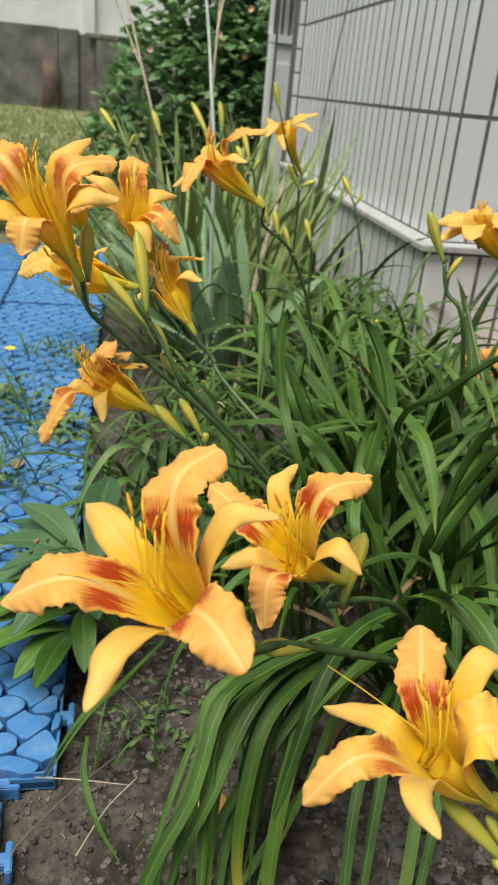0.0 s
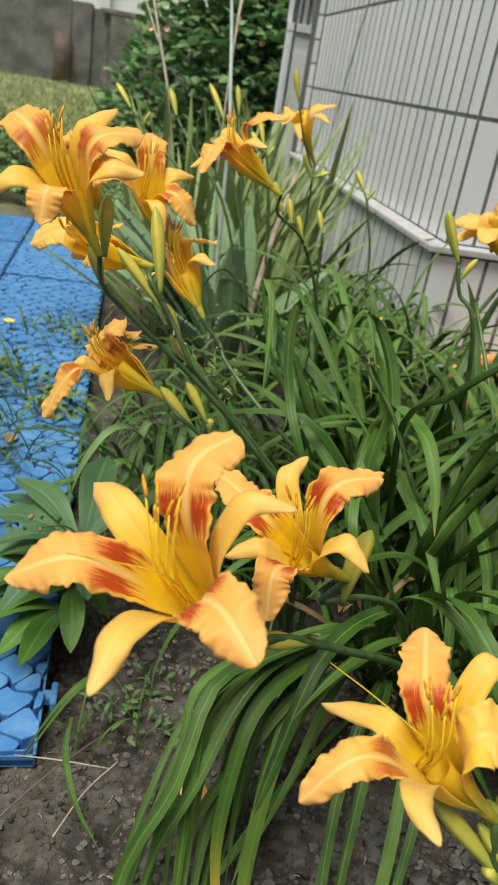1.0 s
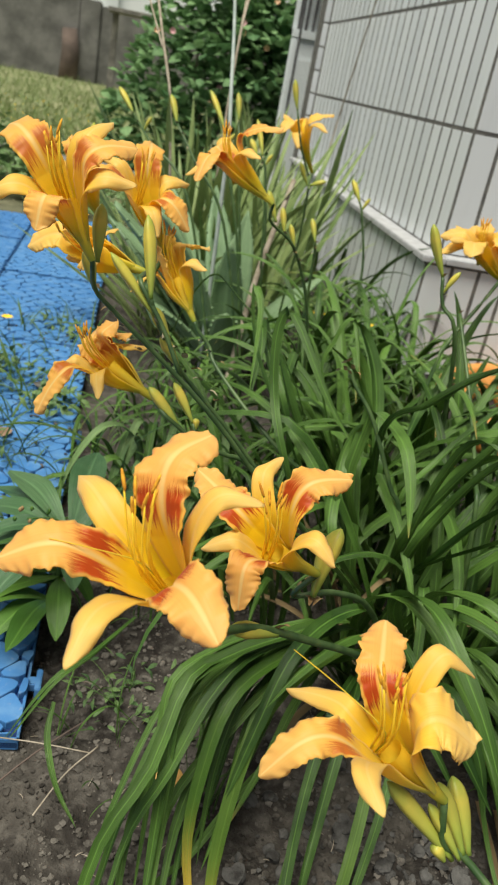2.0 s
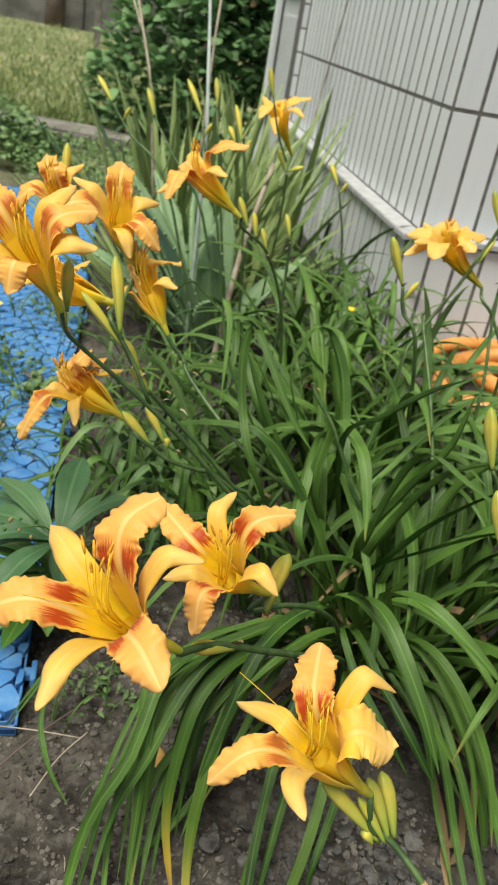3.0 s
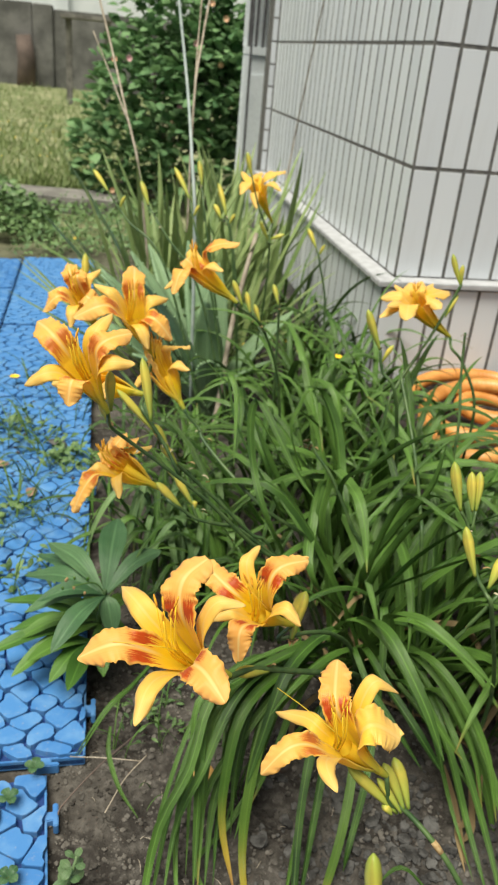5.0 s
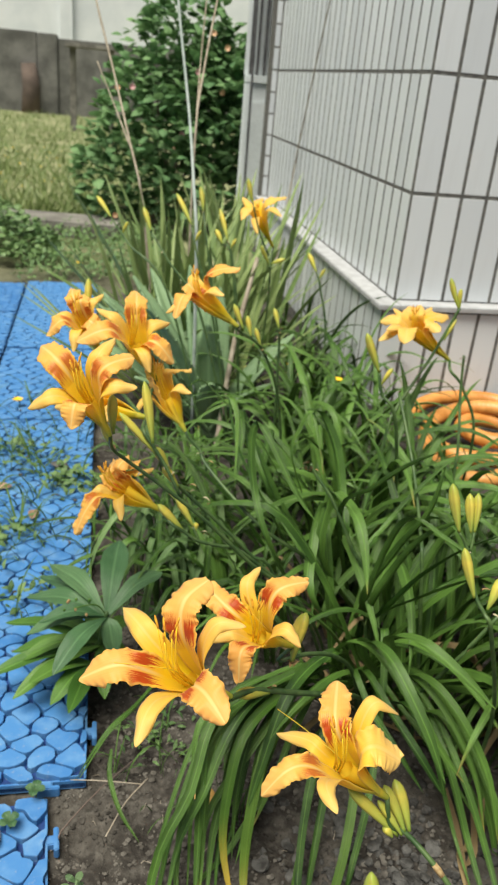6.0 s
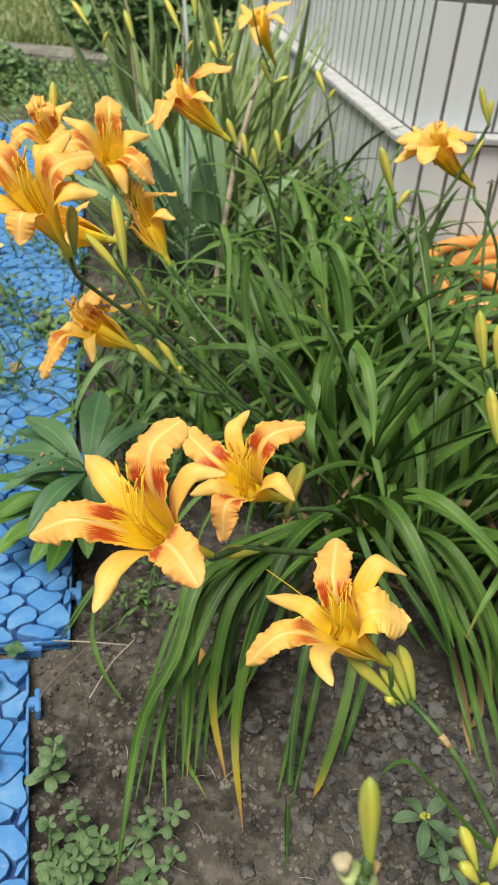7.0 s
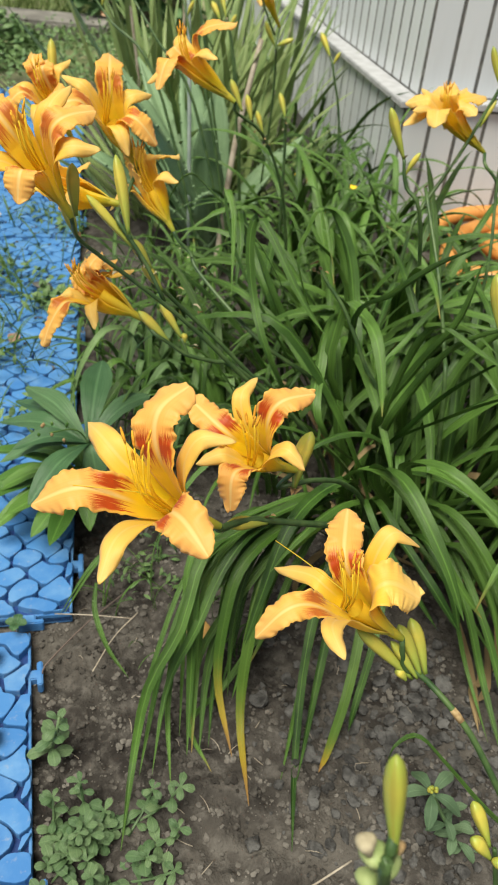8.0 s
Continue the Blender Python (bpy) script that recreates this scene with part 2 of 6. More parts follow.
def tile_material():
    m, n, l, b = material("glazed_tile", 0.34, 0.5)
    rnd = random_of(n)
    f = noise_tex(n, l, 11, 5, "Object")
    g = noise_tex(n, l, 4.0, 4, "Object", stretch=(6.0, 6.0, 0.6))
    col = mix(n, l, rnd, (0.58, 0.615, 0.655), (0.66, 0.695, 0.73))
    col = mix(n, l, calc(n, l, "MULTIPLY", smooth_step(n, l, g, 0.5, 0.8), 0.35), col, (0.42, 0.43, 0.445))
    col = mix(n, l, calc(n, l, "MULTIPLY", smooth_step(n, l, f, 0.55, 0.8), 0.2), col, (0.53, 0.53, 0.525))
    l.new(col, b.inputs["Base Color"])
    l.new(calc(n, l, "MULTIPLY_ADD", f, 0.25, 0.25), b.inputs["Roughness"])
    bump(n, l, b, f, 0.08, 0.002)
    return m


M_TILE = tile_material()
M_GROUT = plain("dark_grout", (0.10, 0.10, 0.098), (0.17, 0.165, 0.155), 60, 0.95, 0.1, 0.5, 0.002, fine=400)
M_LEDGE = plain("marble_sill", (0.34, 0.345, 0.36), (0.45, 0.46, 0.48), 30, 0.5, 0.4, 0.15, 0.001, fine=120)
M_CONCRETE = plain("old_concrete", (0.10, 0.10, 0.096), (0.20, 0.198, 0.19), 3.0, 0.95, 0.1, 0.6, 0.004, fine=40)
M_CONCRETE_PALE = plain("kerb_concrete", (0.13, 0.125, 0.115), (0.25, 0.24, 0.22), 9, 0.95, 0.1, 0.6, 0.004, fine=120)
M_GREY_METAL = plain("grey_painted_steel", (0.60, 0.65, 0.67), (0.70, 0.75, 0.77), 8, 0.45, 0.4, 0.1, 0.001, fine=70)
M_DARK_METAL = plain("dark_steel_bar", (0.05, 0.05, 0.055), (0.11, 0.11, 0.115), 30, 0.5, 0.4)
M_PLASTER = plain("pale_plaster", (0.62, 0.66, 0.69), (0.74, 0.77, 0.79), 1.5, 0.8, 0.2, 0.2, 0.003)
M_HOSE = plain("orange_hose_plastic", (0.48, 0.19, 0.035), (0.64, 0.30, 0.08), 30, 0.45, 0.5, 0.15, fine=180)
M_BARK = plain("dry_stalk", (0.26, 0.22, 0.17), (0.42, 0.37, 0.30), 60, 0.9, 0.1, 0.5, fine=300)
M_PIPE_STALK = plain("grey_green_stake", (0.26, 0.32, 0.30), (0.38, 0.43, 0.41), 50, 0.6, 0.3)
M_PINK = plain("pink_blossom", (0.62, 0.28, 0.33), (0.80, 0.52, 0.50), 90, 0.6)
M_PEACH = plain("peach_blossom", (0.75, 0.42, 0.24), (0.82, 0.58, 0.38), 90, 0.6)
M_DANDELION = plain("small_yellow_blossom", (0.80, 0.50, 0.01), (0.90, 0.62, 0.03), 300, 0.6)
M_DEAD_LEAF = plain("dead_leaf_brown", (0.22, 0.13, 0.08), (0.36, 0.25, 0.18), 40, 0.85)
M_DEAD_PETAL = plain("fallen_tepal", (0.32, 0.18, 0.05), (0.50, 0.30, 0.09), 60, 0.6)


# ---- building helpers ----
RNG = random.Random(7)


def mesh_of(name, verts, faces, uvs=None, smooth=True):
    me = bpy.data.meshes.new(name)
    me.from_pydata([tuple(v) for v in verts], [], faces)
    if uvs is not None:
        layer = me.uv_layers.new(name="UVMap")
        index = np.empty(len(me.loops), dtype=np.int32)
        me.loops.foreach_get("vertex_index", index)
        layer.data.foreach_set("uv", np.asarray(uvs, dtype=np.float32)[index].ravel())
    if smooth:
        me.polygons.foreach_set("use_smooth", [True] * len(me.polygons))
    me.update()
    return me


def part(name, data, mat, parent=None, label=""):
    if isinstance(data, bmesh.types.BMesh):
        me = bpy.data.meshes.new(name)
        data.to_mesh(me)
        data.free()
        data = me
    if mat and not data.materials:
        data.materials.append(mat)
    ob = new(name, data)
    if parent is not None:
        ob.parent = parent
    if label:
        ob["label"] = label
    return ob


def thing(name, label, category, group="", kind="", at=(0, 0, 0)):
    ob = new(name)
    ob.empty_display_size = 0.05
    ob.location = at
    return tagged(ob, label, category, group, kind)


def spline(points, count):
    """Catmull-Rom through the points."""
    p = np.array(points, float)
    p = np.vstack([2 * p[0] - p[1], p, 2 * p[-1] - p[-2]])
    seg = len(p) - 3
    out = []
    for i in range(count):
        x = i / (count - 1) * seg
        k = min(int(x), seg - 1)
        t = x - k
        a, b, c, d = p[k:k + 4]
        out.append(0.5 * (2 * b + (c - a) * t + (2 * a - 5 * b + 4 * c - d) * t * t + (3 * b - a - 3 * c + d) * t ** 3))
    return np.array(out)


def unit(v):
    v = np.asarray(v, float)
    return v / max(np.linalg.norm(v), 1e-9)


def tube_data(points, radii, sides=7, cap=True):
    """A round stem along points."""
    p = np.array(points, float)
    count = len(p)
    r = np.full(count, radii) if np.isscalar(radii) else np.asarray(radii)
    tang = np.gradient(p, axis=0)
    verts, faces, uvs = [], [], []
    ref = np.array((0.31, 0.17, 0.93))
    for i in range(count):
        t = unit(tang[i])
        a = unit(np.cross(t, ref) if abs(t @ ref) < 0.95 else np.cross(t, (1, 0, 0)))
        b = np.cross(t, a)
        for k in range(sides):
            g = 2 * math.pi * k / sides
            verts.append(p[i] + r[i] * (math.cos(g) * a + math.sin(g) * b))
            uvs.append((i / (count - 1), k / sides))
    for i in range(count - 1):
        for k in range(sides):
            q = (k + 1) % sides
            faces.append((i * sides + k, i * sides + q, (i + 1) * sides + q, (i + 1) * sides + k))
    if cap:
        faces.append(tuple(range(sides))[::-1])
        faces.append(tuple((count - 1) * sides + k for k in range(sides)))
    return verts, faces, uvs


def join(pieces):
    verts, faces, uvs = [], [], []
    for v, f, u in pieces:
        o = len(verts)
        verts += list(v)
        uvs += list(u) if u is not None else [(0.5, 0.5)] * len(v)
        faces += [tuple(i + o for i in g) for g in f]
    return verts, faces, uvs


def ribbon_data(curve, side, widths, fold=0.25, across=3, wave=0.0, phase=0.0, twist=0.0):
    """A blade along a curve: side is its sideways direction, widths half-widths along it, fold the depth of its keel."""
    count = len(curve)
    tang = np.gradient(curve, axis=0)
    verts, faces, uvs = [], [], []
    for i in range(count):
        t = unit(tang[i])
        s = unit(side - t * (side @ t))
        nrm = np.cross(s, t)
        ang = twist * i / (count - 1)
        s, nrm = s * math.cos(ang) + nrm * math.sin(ang), nrm * math.cos(ang) - s * math.sin(ang)
        for k in range(across):
            v = 2 * k / (across - 1) - 1
            lift = fold * abs(v) * widths[i] + wave * widths[i] * v * math.sin(phase + 9 * i / count)
            verts.append(curve[i] + s * v * widths[i] + nrm * lift)
            uvs.append((i / (count - 1), (v + 1) / 2))
    for i in range(count - 1):
        for k in range(across - 1):
            a = i * across + k
            faces.append((a, a + 1, a + across + 1, a + across))
    return verts, faces, uvs


def profile(keys, u):
    return np.interp(u, [k for k, _ in keys], [w for _, w in keys])


def box_data(x0, x1, y0, y1, z0, z1, bevel=0.0):
    bm = bmesh.new()
    bmesh.ops.create_cube(bm, size=1, matrix=Matrix.LocRotScale(((x0 + x1) / 2, (y0 + y1) / 2, (z0 + z1) / 2), None, (x1 - x0, y1 - y0, z1 - z0)))
    if bevel:
        bmesh.ops.bevel(bm, geom=bm.edges[:], offset=bevel, segments=1, affect="EDGES")
    return bm


def boxes(name, specs, bevel=0.0):
    bm = bmesh.new()
    for x0, x1, y0, y1, z0, z1 in specs:
        got = bmesh.ops.create_cube(bm, size=1, matrix=Matrix.LocRotScale(((x0 + x1) / 2, (y0 + y1) / 2, (z0 + z1) / 2), None, (x1 - x0, y1 - y0, z1 - z0)))
    if bevel:
        bmesh.ops.bevel(bm, geom=bm.edges[:], offset=bevel, segments=2, affect="EDGES")
    me = bpy.data.meshes.new(name)
    bm.to_mesh(me)
    bm.free()
    return me


# ---- ground: one sheet to the horizon ----
GROUND = -0.022


def ground_height(x, y):
    near = max(0.0, 1 - max(0.0, math.hypot(x - 0.3, y - 0.3) - 1.2) / 1.5)
    p = Vector((x, y, 0.3))
    h = 0.010 * noise.noise(p * 6) + 0.008 * noise.noise(p * 17) + 0.008 * noise.noise(p * 40) + 0.0055 * noise.noise(p * 95)
    beside_mat = 0.006 * min(1.0, max(0.0, x / 0.1))
    return GROUND + near * (h - 0.004 + beside_mat) + (0.01 * noise.noise(p * 0.8) if y > 3.8 else 0)


def ground_lines(lo, hi, step, far):
    inner = list(np.arange(lo, hi, step))
    left, right, s, a, b = [], [], step, lo, inner[-1]
    while b < far:
        s *= 1.35
        a, b = a - s, b + s
        left.append(a)
        right.append(b)
    return left[::-1] + inner + right


gx, gy = ground_lines(-0.1, 0.75, 0.005, 130), ground_lines(-0.48, 0.5, 0.005, 130)
gv = [(x, y, ground_height(x, y)) for y in gy for x in gx]
gw = len(gx)
gf = [(j * gw + i, j * gw + i + 1, (j + 1) * gw + i + 1, (j + 1) * gw + i) for j in range(len(gy) - 1) for i in range(gw - 1)]
ground = part("ground", mesh_of("ground", gv, gf), M_SOIL)
tagged(ground, "bare grey-brown garden soil turning to weedy lawn", "ground", kind="structure")

# ---- tiled house wall ----
WX, WY, FAR_Y, LEDGE_Z, ROW, COL = 0.757, 1.188, 3.02, 0.302, 0.27, 0.0668
wall = part("wall_house", boxes("wall_house", [(WX, 3.2, WY, FAR_Y, LEDGE_Z, 3.3)]), M_GROUT)
part("plinth", boxes("plinth", [(WX - 0.042, 3.2, WY - 0.042, FAR_Y, -0.15, LEDGE_Z - 0.016)]), M_GROUT, wall)
part("pilaster", boxes("pilaster", [(WX - 0.026, 1.2, FAR_Y, FAR_Y + 0.1, -0.15, 3.3)]), M_GROUT, wall)
tagged(wall, "house wall of off-white upright tiles with dark grey joints", "wall", kind="structure")
sill = part("ledge", boxes("ledge", [(WX - 0.058, WX - 0.001, WY - 0.058, FAR_Y - 0.001, LEDGE_Z - 0.014, LEDGE_Z), (WX + 0.001, 3.2, WY - 0.058, WY - 0.001, LEDGE_Z - 0.014, LEDGE_Z)], 0.002), M_LEDGE)
tagged(sill, "white marble sill running along the tiled wall", "sill", kind="structure")


def tile_mesh(name, w, h, d=0.0024):
    bm = box_data(-w / 2, w / 2, -d, 0.0, -h / 2, h / 2, 0.0005)
    me = bpy.data.meshes.new(name)
    bm.to_mesh(me)
    bm.free()
    me.materials.append(M_TILE)
    return me


TILE = tile_mesh("tile", COL - 0.0092, ROW - 0.0095)
TILE_MAIN = tile_mesh("tile_main", COL - 0.013, ROW - 0.0095)
TILE_LOW = tile_mesh("tile_low", COL - 0.0092, 0.262)
TILE_EDGE = tile_mesh("tile_edge", 0.022, ROW / 3 - 0.007)


def lay_tile(me, x, y, z, turn):
    ob = part("tile", me, None, wall)
    ob.matrix_local = pose(x, y, z, RNG.uniform(-0.1, 0.1), RNG.uniform(-0.12, 0.12), turn + RNG.uniform(-0.25, 0.25))


rows_z = [LEDGE_Z + 0.001 + ROW * (r + 0.5) - 0.003 for r in range(5)]
for r, z in enumerate(rows_z):
    for k in range(27):
        lay_tile(TILE_MAIN, WX + 0.0014, WY + COL * (k + 0.5), z, -90)
    for k in range(9):
        lay_tile(TILE, WX + COL * (k + 0.5), WY + 0.0014, z, 0)
for k in range(27):
    lay_tile(TILE_LOW, WX - 0.0406, WY - 0.042 + COL * (k + 0.5), LEDGE_Z - 0.016 - 0.136, -90)
for k in range(9):
    lay_tile(TILE_LOW, WX - 0.042 + COL * (k + 0.5), WY - 0.0406, LEDGE_Z - 0.016 - 0.136, 0)
for k in range(15):
    lay_tile(TILE_EDGE, WX - 0.012, FAR_Y + 0.0014, LEDGE_Z + ROW / 3 * (k + 0.5), 0)

# ---- steel gate beyond the wall ----
gate = thing("door_1", "pale grey painted steel gate with a dark barred top", "gate", kind="structure", at=(0.6, 3.32, 0))
part("panel", boxes("panel", [(0.062, 0.40, 0.0, 0.03, 0.02, 0.78), (0.075, 0.38, -0.010, -0.002, 0.10, 0.70)], 0.003), M_GREY_METAL, gate)
part("frame_rail", boxes("frame_rail", [(0.062, 0.40, -0.012, 0.034, 0.78, 0.815), (0.062, 0.40, -0.012, 0.034, 1.7, 1.76)], 0.003), M_GREY_METAL, gate)
part("frame_post", boxes("frame_post", [(0.062, 0.088, -0.014, -0.003, 0.02, 0.775)], 0.003), M_GREY_METAL, gate)
for k in range(1, 10):
    part("bar", boxes("bar", [(0.045 + 0.033 * k, 0.057 + 0.033 * k, 0.0, 0.012, 0.815, 1.7)]), M_DARK_METAL, gate)
part("backing", boxes("backing", [(0.062, 0.40, 0.036, 0.05, 0.815, 1.7)]), M_GREY_METAL, gate)
v, f, u = tube_data(spline([(0.690, 3.26, -0.03), (0.686, 3.26, 0.75), (0.680, 3.26, 1.5), (0.683, 3.26, 2.2)], 8), 0.0055, 10)
tagged(part("drain_pipe", mesh_of("drain_pipe", v, f, u), M_DARK_METAL), "dark thin drain pipe beside the gate", "pipe")

# ---- kerb, yard wall and far building ----
kerb = part("kerb", boxes("kerb", [(-0.95, 0.95, -0.15, 0.15, -0.05, 0.085)], 0.012), M_CONCRETE_PALE)
kerb.matrix_world = pose(-0.85, 3.68, -0.03, 0, 0, -9)
tagged(kerb, "worn pale concrete kerb across the garden path", "kerb", kind="structure")
yard = part("wall_yard", boxes("wall_yard", [(-9, -1.2, 14.4, 14.65, -0.1, 1.25), (-1.2, -0.86, 14.36, 14.7, -0.1, 1.24), (-0.86, 4.5, 14.4, 14.65, -0.1, 1.18)], 0.02), M_CONCRETE)
tagged(yard, "weathered dark grey concrete yard wall", "wall", kind="structure")
v, f, u = tube_data([(-1.34, 14.26, -0.1), (-1.31, 14.27, 0.4), (-1.35, 14.26, 0.76)], [0.17, 0.15, 0.12], 10)
tagged(part("rusty_post", mesh_of("rusty_post", v, f, u), M_RUST), "rust-brown stump against the yard wall", "post")
house = thing("far_building", "pale blue-white plastered building behind the yard wall", "building", at=(0, 18, 0))
part("wall", boxes("far_wall", [(-14, 5, 0, 6, -0.1, 5.5)]), M_PLASTER, house)
part("roof", boxes("far_roof", [(-14.3, 5.3, -0.3, 6.3, 5.5, 5.8)]), M_CONCRETE, house)
for k in range(5):
    part("pillar", boxes("pillar", [(-5.4 + 2.2 * k, -5.15 + 2.2 * k, -0.12, -0.003, 0, 5.4)]), M_PLASTER, house)
slab = part("roof_slab", boxes("roof_slab", [(-0.55, 0.1, 10.6, 11.2, 1.0, 1.05), (-0.5, -0.42, 10.8, 10.9, -0.05, 1.0), (0.0, 0.08, 10.8, 10.9, -0.05, 1.0)], 0.006), M_CONCRETE_PALE)
tagged(slab, "pale concrete slab table beside the shrub", "slab")

# ---- blue interlocking path mats ----
MAT_W, MAT_L, MAT_H = 0.268, 0.533, 0.020


def clip(poly, p, nrm):
    out = []
    for i, a in enumerate(poly):
        b = poly[(i + 1) % len(poly)]
        da, db = (a - p) @ nrm, (b - p) @ nrm
        if da <= 0:
            out.append(a)
        if da * db < 0:
            out.append(a + (b - a) * da / (da - db))
    return out


def cobble_shapes():
    """Rounded irregular cells that fill one mat, as the mould has them."""
    r = random.Random(5)
    nx, ny = 6, 22
    sites = []
    for j in range(-1, ny + 1):
        for i in range(-1, nx + 1):
            sites.append(np.array(((i + 0.5 + (0.26 if j % 2 else -0.24) + r.uniform(-0.17, 0.17)) * MAT_W / nx, (j + 0.5 + r.uniform(-0.12, 0.12)) * MAT_L / ny)))
    out = []
    for a in sites:
        poly = [np.array(q, float) for q in ((0.001, 0.001), (MAT_W - 0.001, 0.001), (MAT_W - 0.001, MAT_L - 0.001), (0.001, MAT_L - 0.001))]
        for b in sites:
            d = b - a
            far = np.linalg.norm(d)
            if 0 < far < 0.13:
                poly = clip(poly, (a + b) / 2 - d / far * 0.0013, d / far)
                if len(poly) < 3:
                    break
        if len(poly) < 3:
            continue
        for cut in range(2):
            poly = [w for i, q in enumerate(poly) for w in (q * 0.82 + poly[(i + 1) % len(poly)] * 0.18, q * 0.18 + poly[(i + 1) % len(poly)] * 0.82)]
        poly = [w for i, q in enumerate(poly) for w in (q, (q + poly[(i + 1) % len(poly)]) / 2)]
        poly = [np.clip(q + 0.0042 * np.array((math.sin(q[1] * 150 + 2 * math.sin(q[0] * 40)), math.sin(q[0] * 120 + 2 * math.sin(q[1] * 33)))), (0.0008, 0.0008), (MAT_W - 0.0002, MAT_L - 0.0008)) for q in poly]
        c = sum(poly) / len(poly)
        keep = [q for i, q in enumerate(poly) if np.linalg.norm(q - poly[i - 1]) > 0.0016]
        if len(keep) >= 5:
            out.append((c, keep))
    return out


def cobble_data(c, poly, top):
    n = len(poly)
    rings = [(1.0, -0.012), (1.0, top - 0.0012), (0.975, top - 0.0001), (0.9, top)]
    verts = [(c[0] + (q[0] - c[0]) * s, c[1] + (q[1] - c[1]) * s, z) for s, z in rings for q in poly]
    faces = [(k * n + i, k * n + (i + 1) % n, (k + 1) * n + (i + 1) % n, (k + 1) * n + i) for k in range(3) for i in range(n)]
    faces.append(tuple(3 * n + i for i in range(n)))
    return verts, faces, None


SHAPES = cobble_shapes()
COBBLES = []
for c, poly in SHAPES:
    v, f, u = cobble_data(c, poly, RNG.uniform(-0.0012, 0.0008))
    me = mesh_of("cobble", v, f, smooth=False)
    me.materials.append(M_BLUE)
    COBBLES.append(me)
v, f, u = join([cobble_data(c, poly, 0.0) for c, poly in SHAPES])
COBBLE_SHEET = mesh_of("cobble_sheet", v, f, smooth=False)
COBBLE_SHEET.materials.append(M_BLUE)
# base slab coloured dark, so the cobble gaps carry painted shade
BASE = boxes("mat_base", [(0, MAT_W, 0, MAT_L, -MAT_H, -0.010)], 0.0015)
BASE.materials.append(M_BLUE_SHADE)
RIM = boxes("mat_rim", [(MAT_W - 0.0028, MAT_W, 0, MAT_L, -MAT_H - 0.001, -0.0065), (0, MAT_W, 0, 0.0028, -MAT_H - 0.001, -0.0065)], 0.0006)
RIM.materials.append(M_BLUE)
TAB = boxes("tab", [(-0.002, 0.008, -0.006, 0.006, -0.016, -0.005), (0.0065, 0.0125, -0.015, 0.015, -0.018, -0.003)], 0.0012)
TAB.materials.append(M_BLUE)


def path_mat(x, y, turn, single, tabs=()):
    ob = thing("path_mat", "blue plastic interlocking path mat moulded as cobbles", "path mat", "path mats", at=(x, y, 0))
    ob.rotation_euler = (radians(RNG.uniform(-0.4, 0.4)), radians(RNG.uniform(-0.3, 0.3)), radians(turn))
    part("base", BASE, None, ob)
    part("rim", RIM, None, ob)
    for side, where in tabs:
        tab = part("tab", TAB, None, ob)
        tab.location = (MAT_W, where, 0) if side == "x" else (where, 0, 0)
        if side == "y":
            tab.rotation_euler[2] = radians(-90)
    if single:
        for me in COBBLES:
            part("cobble", me, None, ob)
    else:
        tagged(part("cobbles", COBBLE_SHEET, None, ob), kind="stuff")
    return ob


path_mat(-0.27, 0.0, 0.6, True, (("x", 0.076), ("x", 0.35), ("y", 0.222)))
path_mat(-0.275, -0.569, 4.2, True, (("x", 0.475), ("x", 0.25), ("x", 0.105)))
for x0, turn, shift in ((-0.272, 0.5, 0.0), (-0.545, 0.8, -0.03)):
    for k, y0 in enumerate((-0.002, 0.536, 1.074, 1.612, 2.014)):
        if k == 0 and shift == 0:
            continue
        ob = path_mat(x0 - 0.004 * k, y0 + shift, turn, False, (("x", 0.12),) if shift == 0 else ())
        if k > 2:
            ob.scale = (1.0, 0.745, 1.0)
path_mat(-0.55, -0.59, 4.2, False)


# ---- daylily flowers, buds and stalks ----
PETAL_W = [(0, 0.18), (0.15, 0.32), (0.3, 0.58), (0.42, 0.80), (0.55, 0.96), (0.68, 1.0), (0.8, 0.97), (0.89, 0.80), (0.95, 0.55), (0.985, 0.30), (1, 0.10)]
BLUNT_W = [(0, 0.18), (0.15, 0.32), (0.3, 0.55), (0.45, 0.78), (0.6, 0.95), (0.75, 1.0), (0.88, 0.94), (0.95, 0.76), (0.985, 0.50), (1, 0.22)]
SEPAL_W = [(0, 0.26), (0.12, 0.40), (0.25, 0.70), (0.4, 0.92), (0.55, 1.0), (0.7, 0.96), (0.82, 0.82), (0.91, 0.58), (0.97, 0.32), (1, 0.06)]


def eased(points, count, passes):
    """A soft curve through the given course, with even steps."""
    c = spline(points, 61)
    for _ in range(passes):
        c[1:-1] = c[1:-1] * 0.5 + (c[:-2] + c[2:]) * 0.25
    d = np.concatenate(([0], np.cumsum(np.linalg.norm(np.diff(c, axis=0), axis=1))))
    even = np.linspace(0, d[-1], count)
    return np.stack([np.interp(even, d, c[:, k]) for k in range(3)], axis=1)


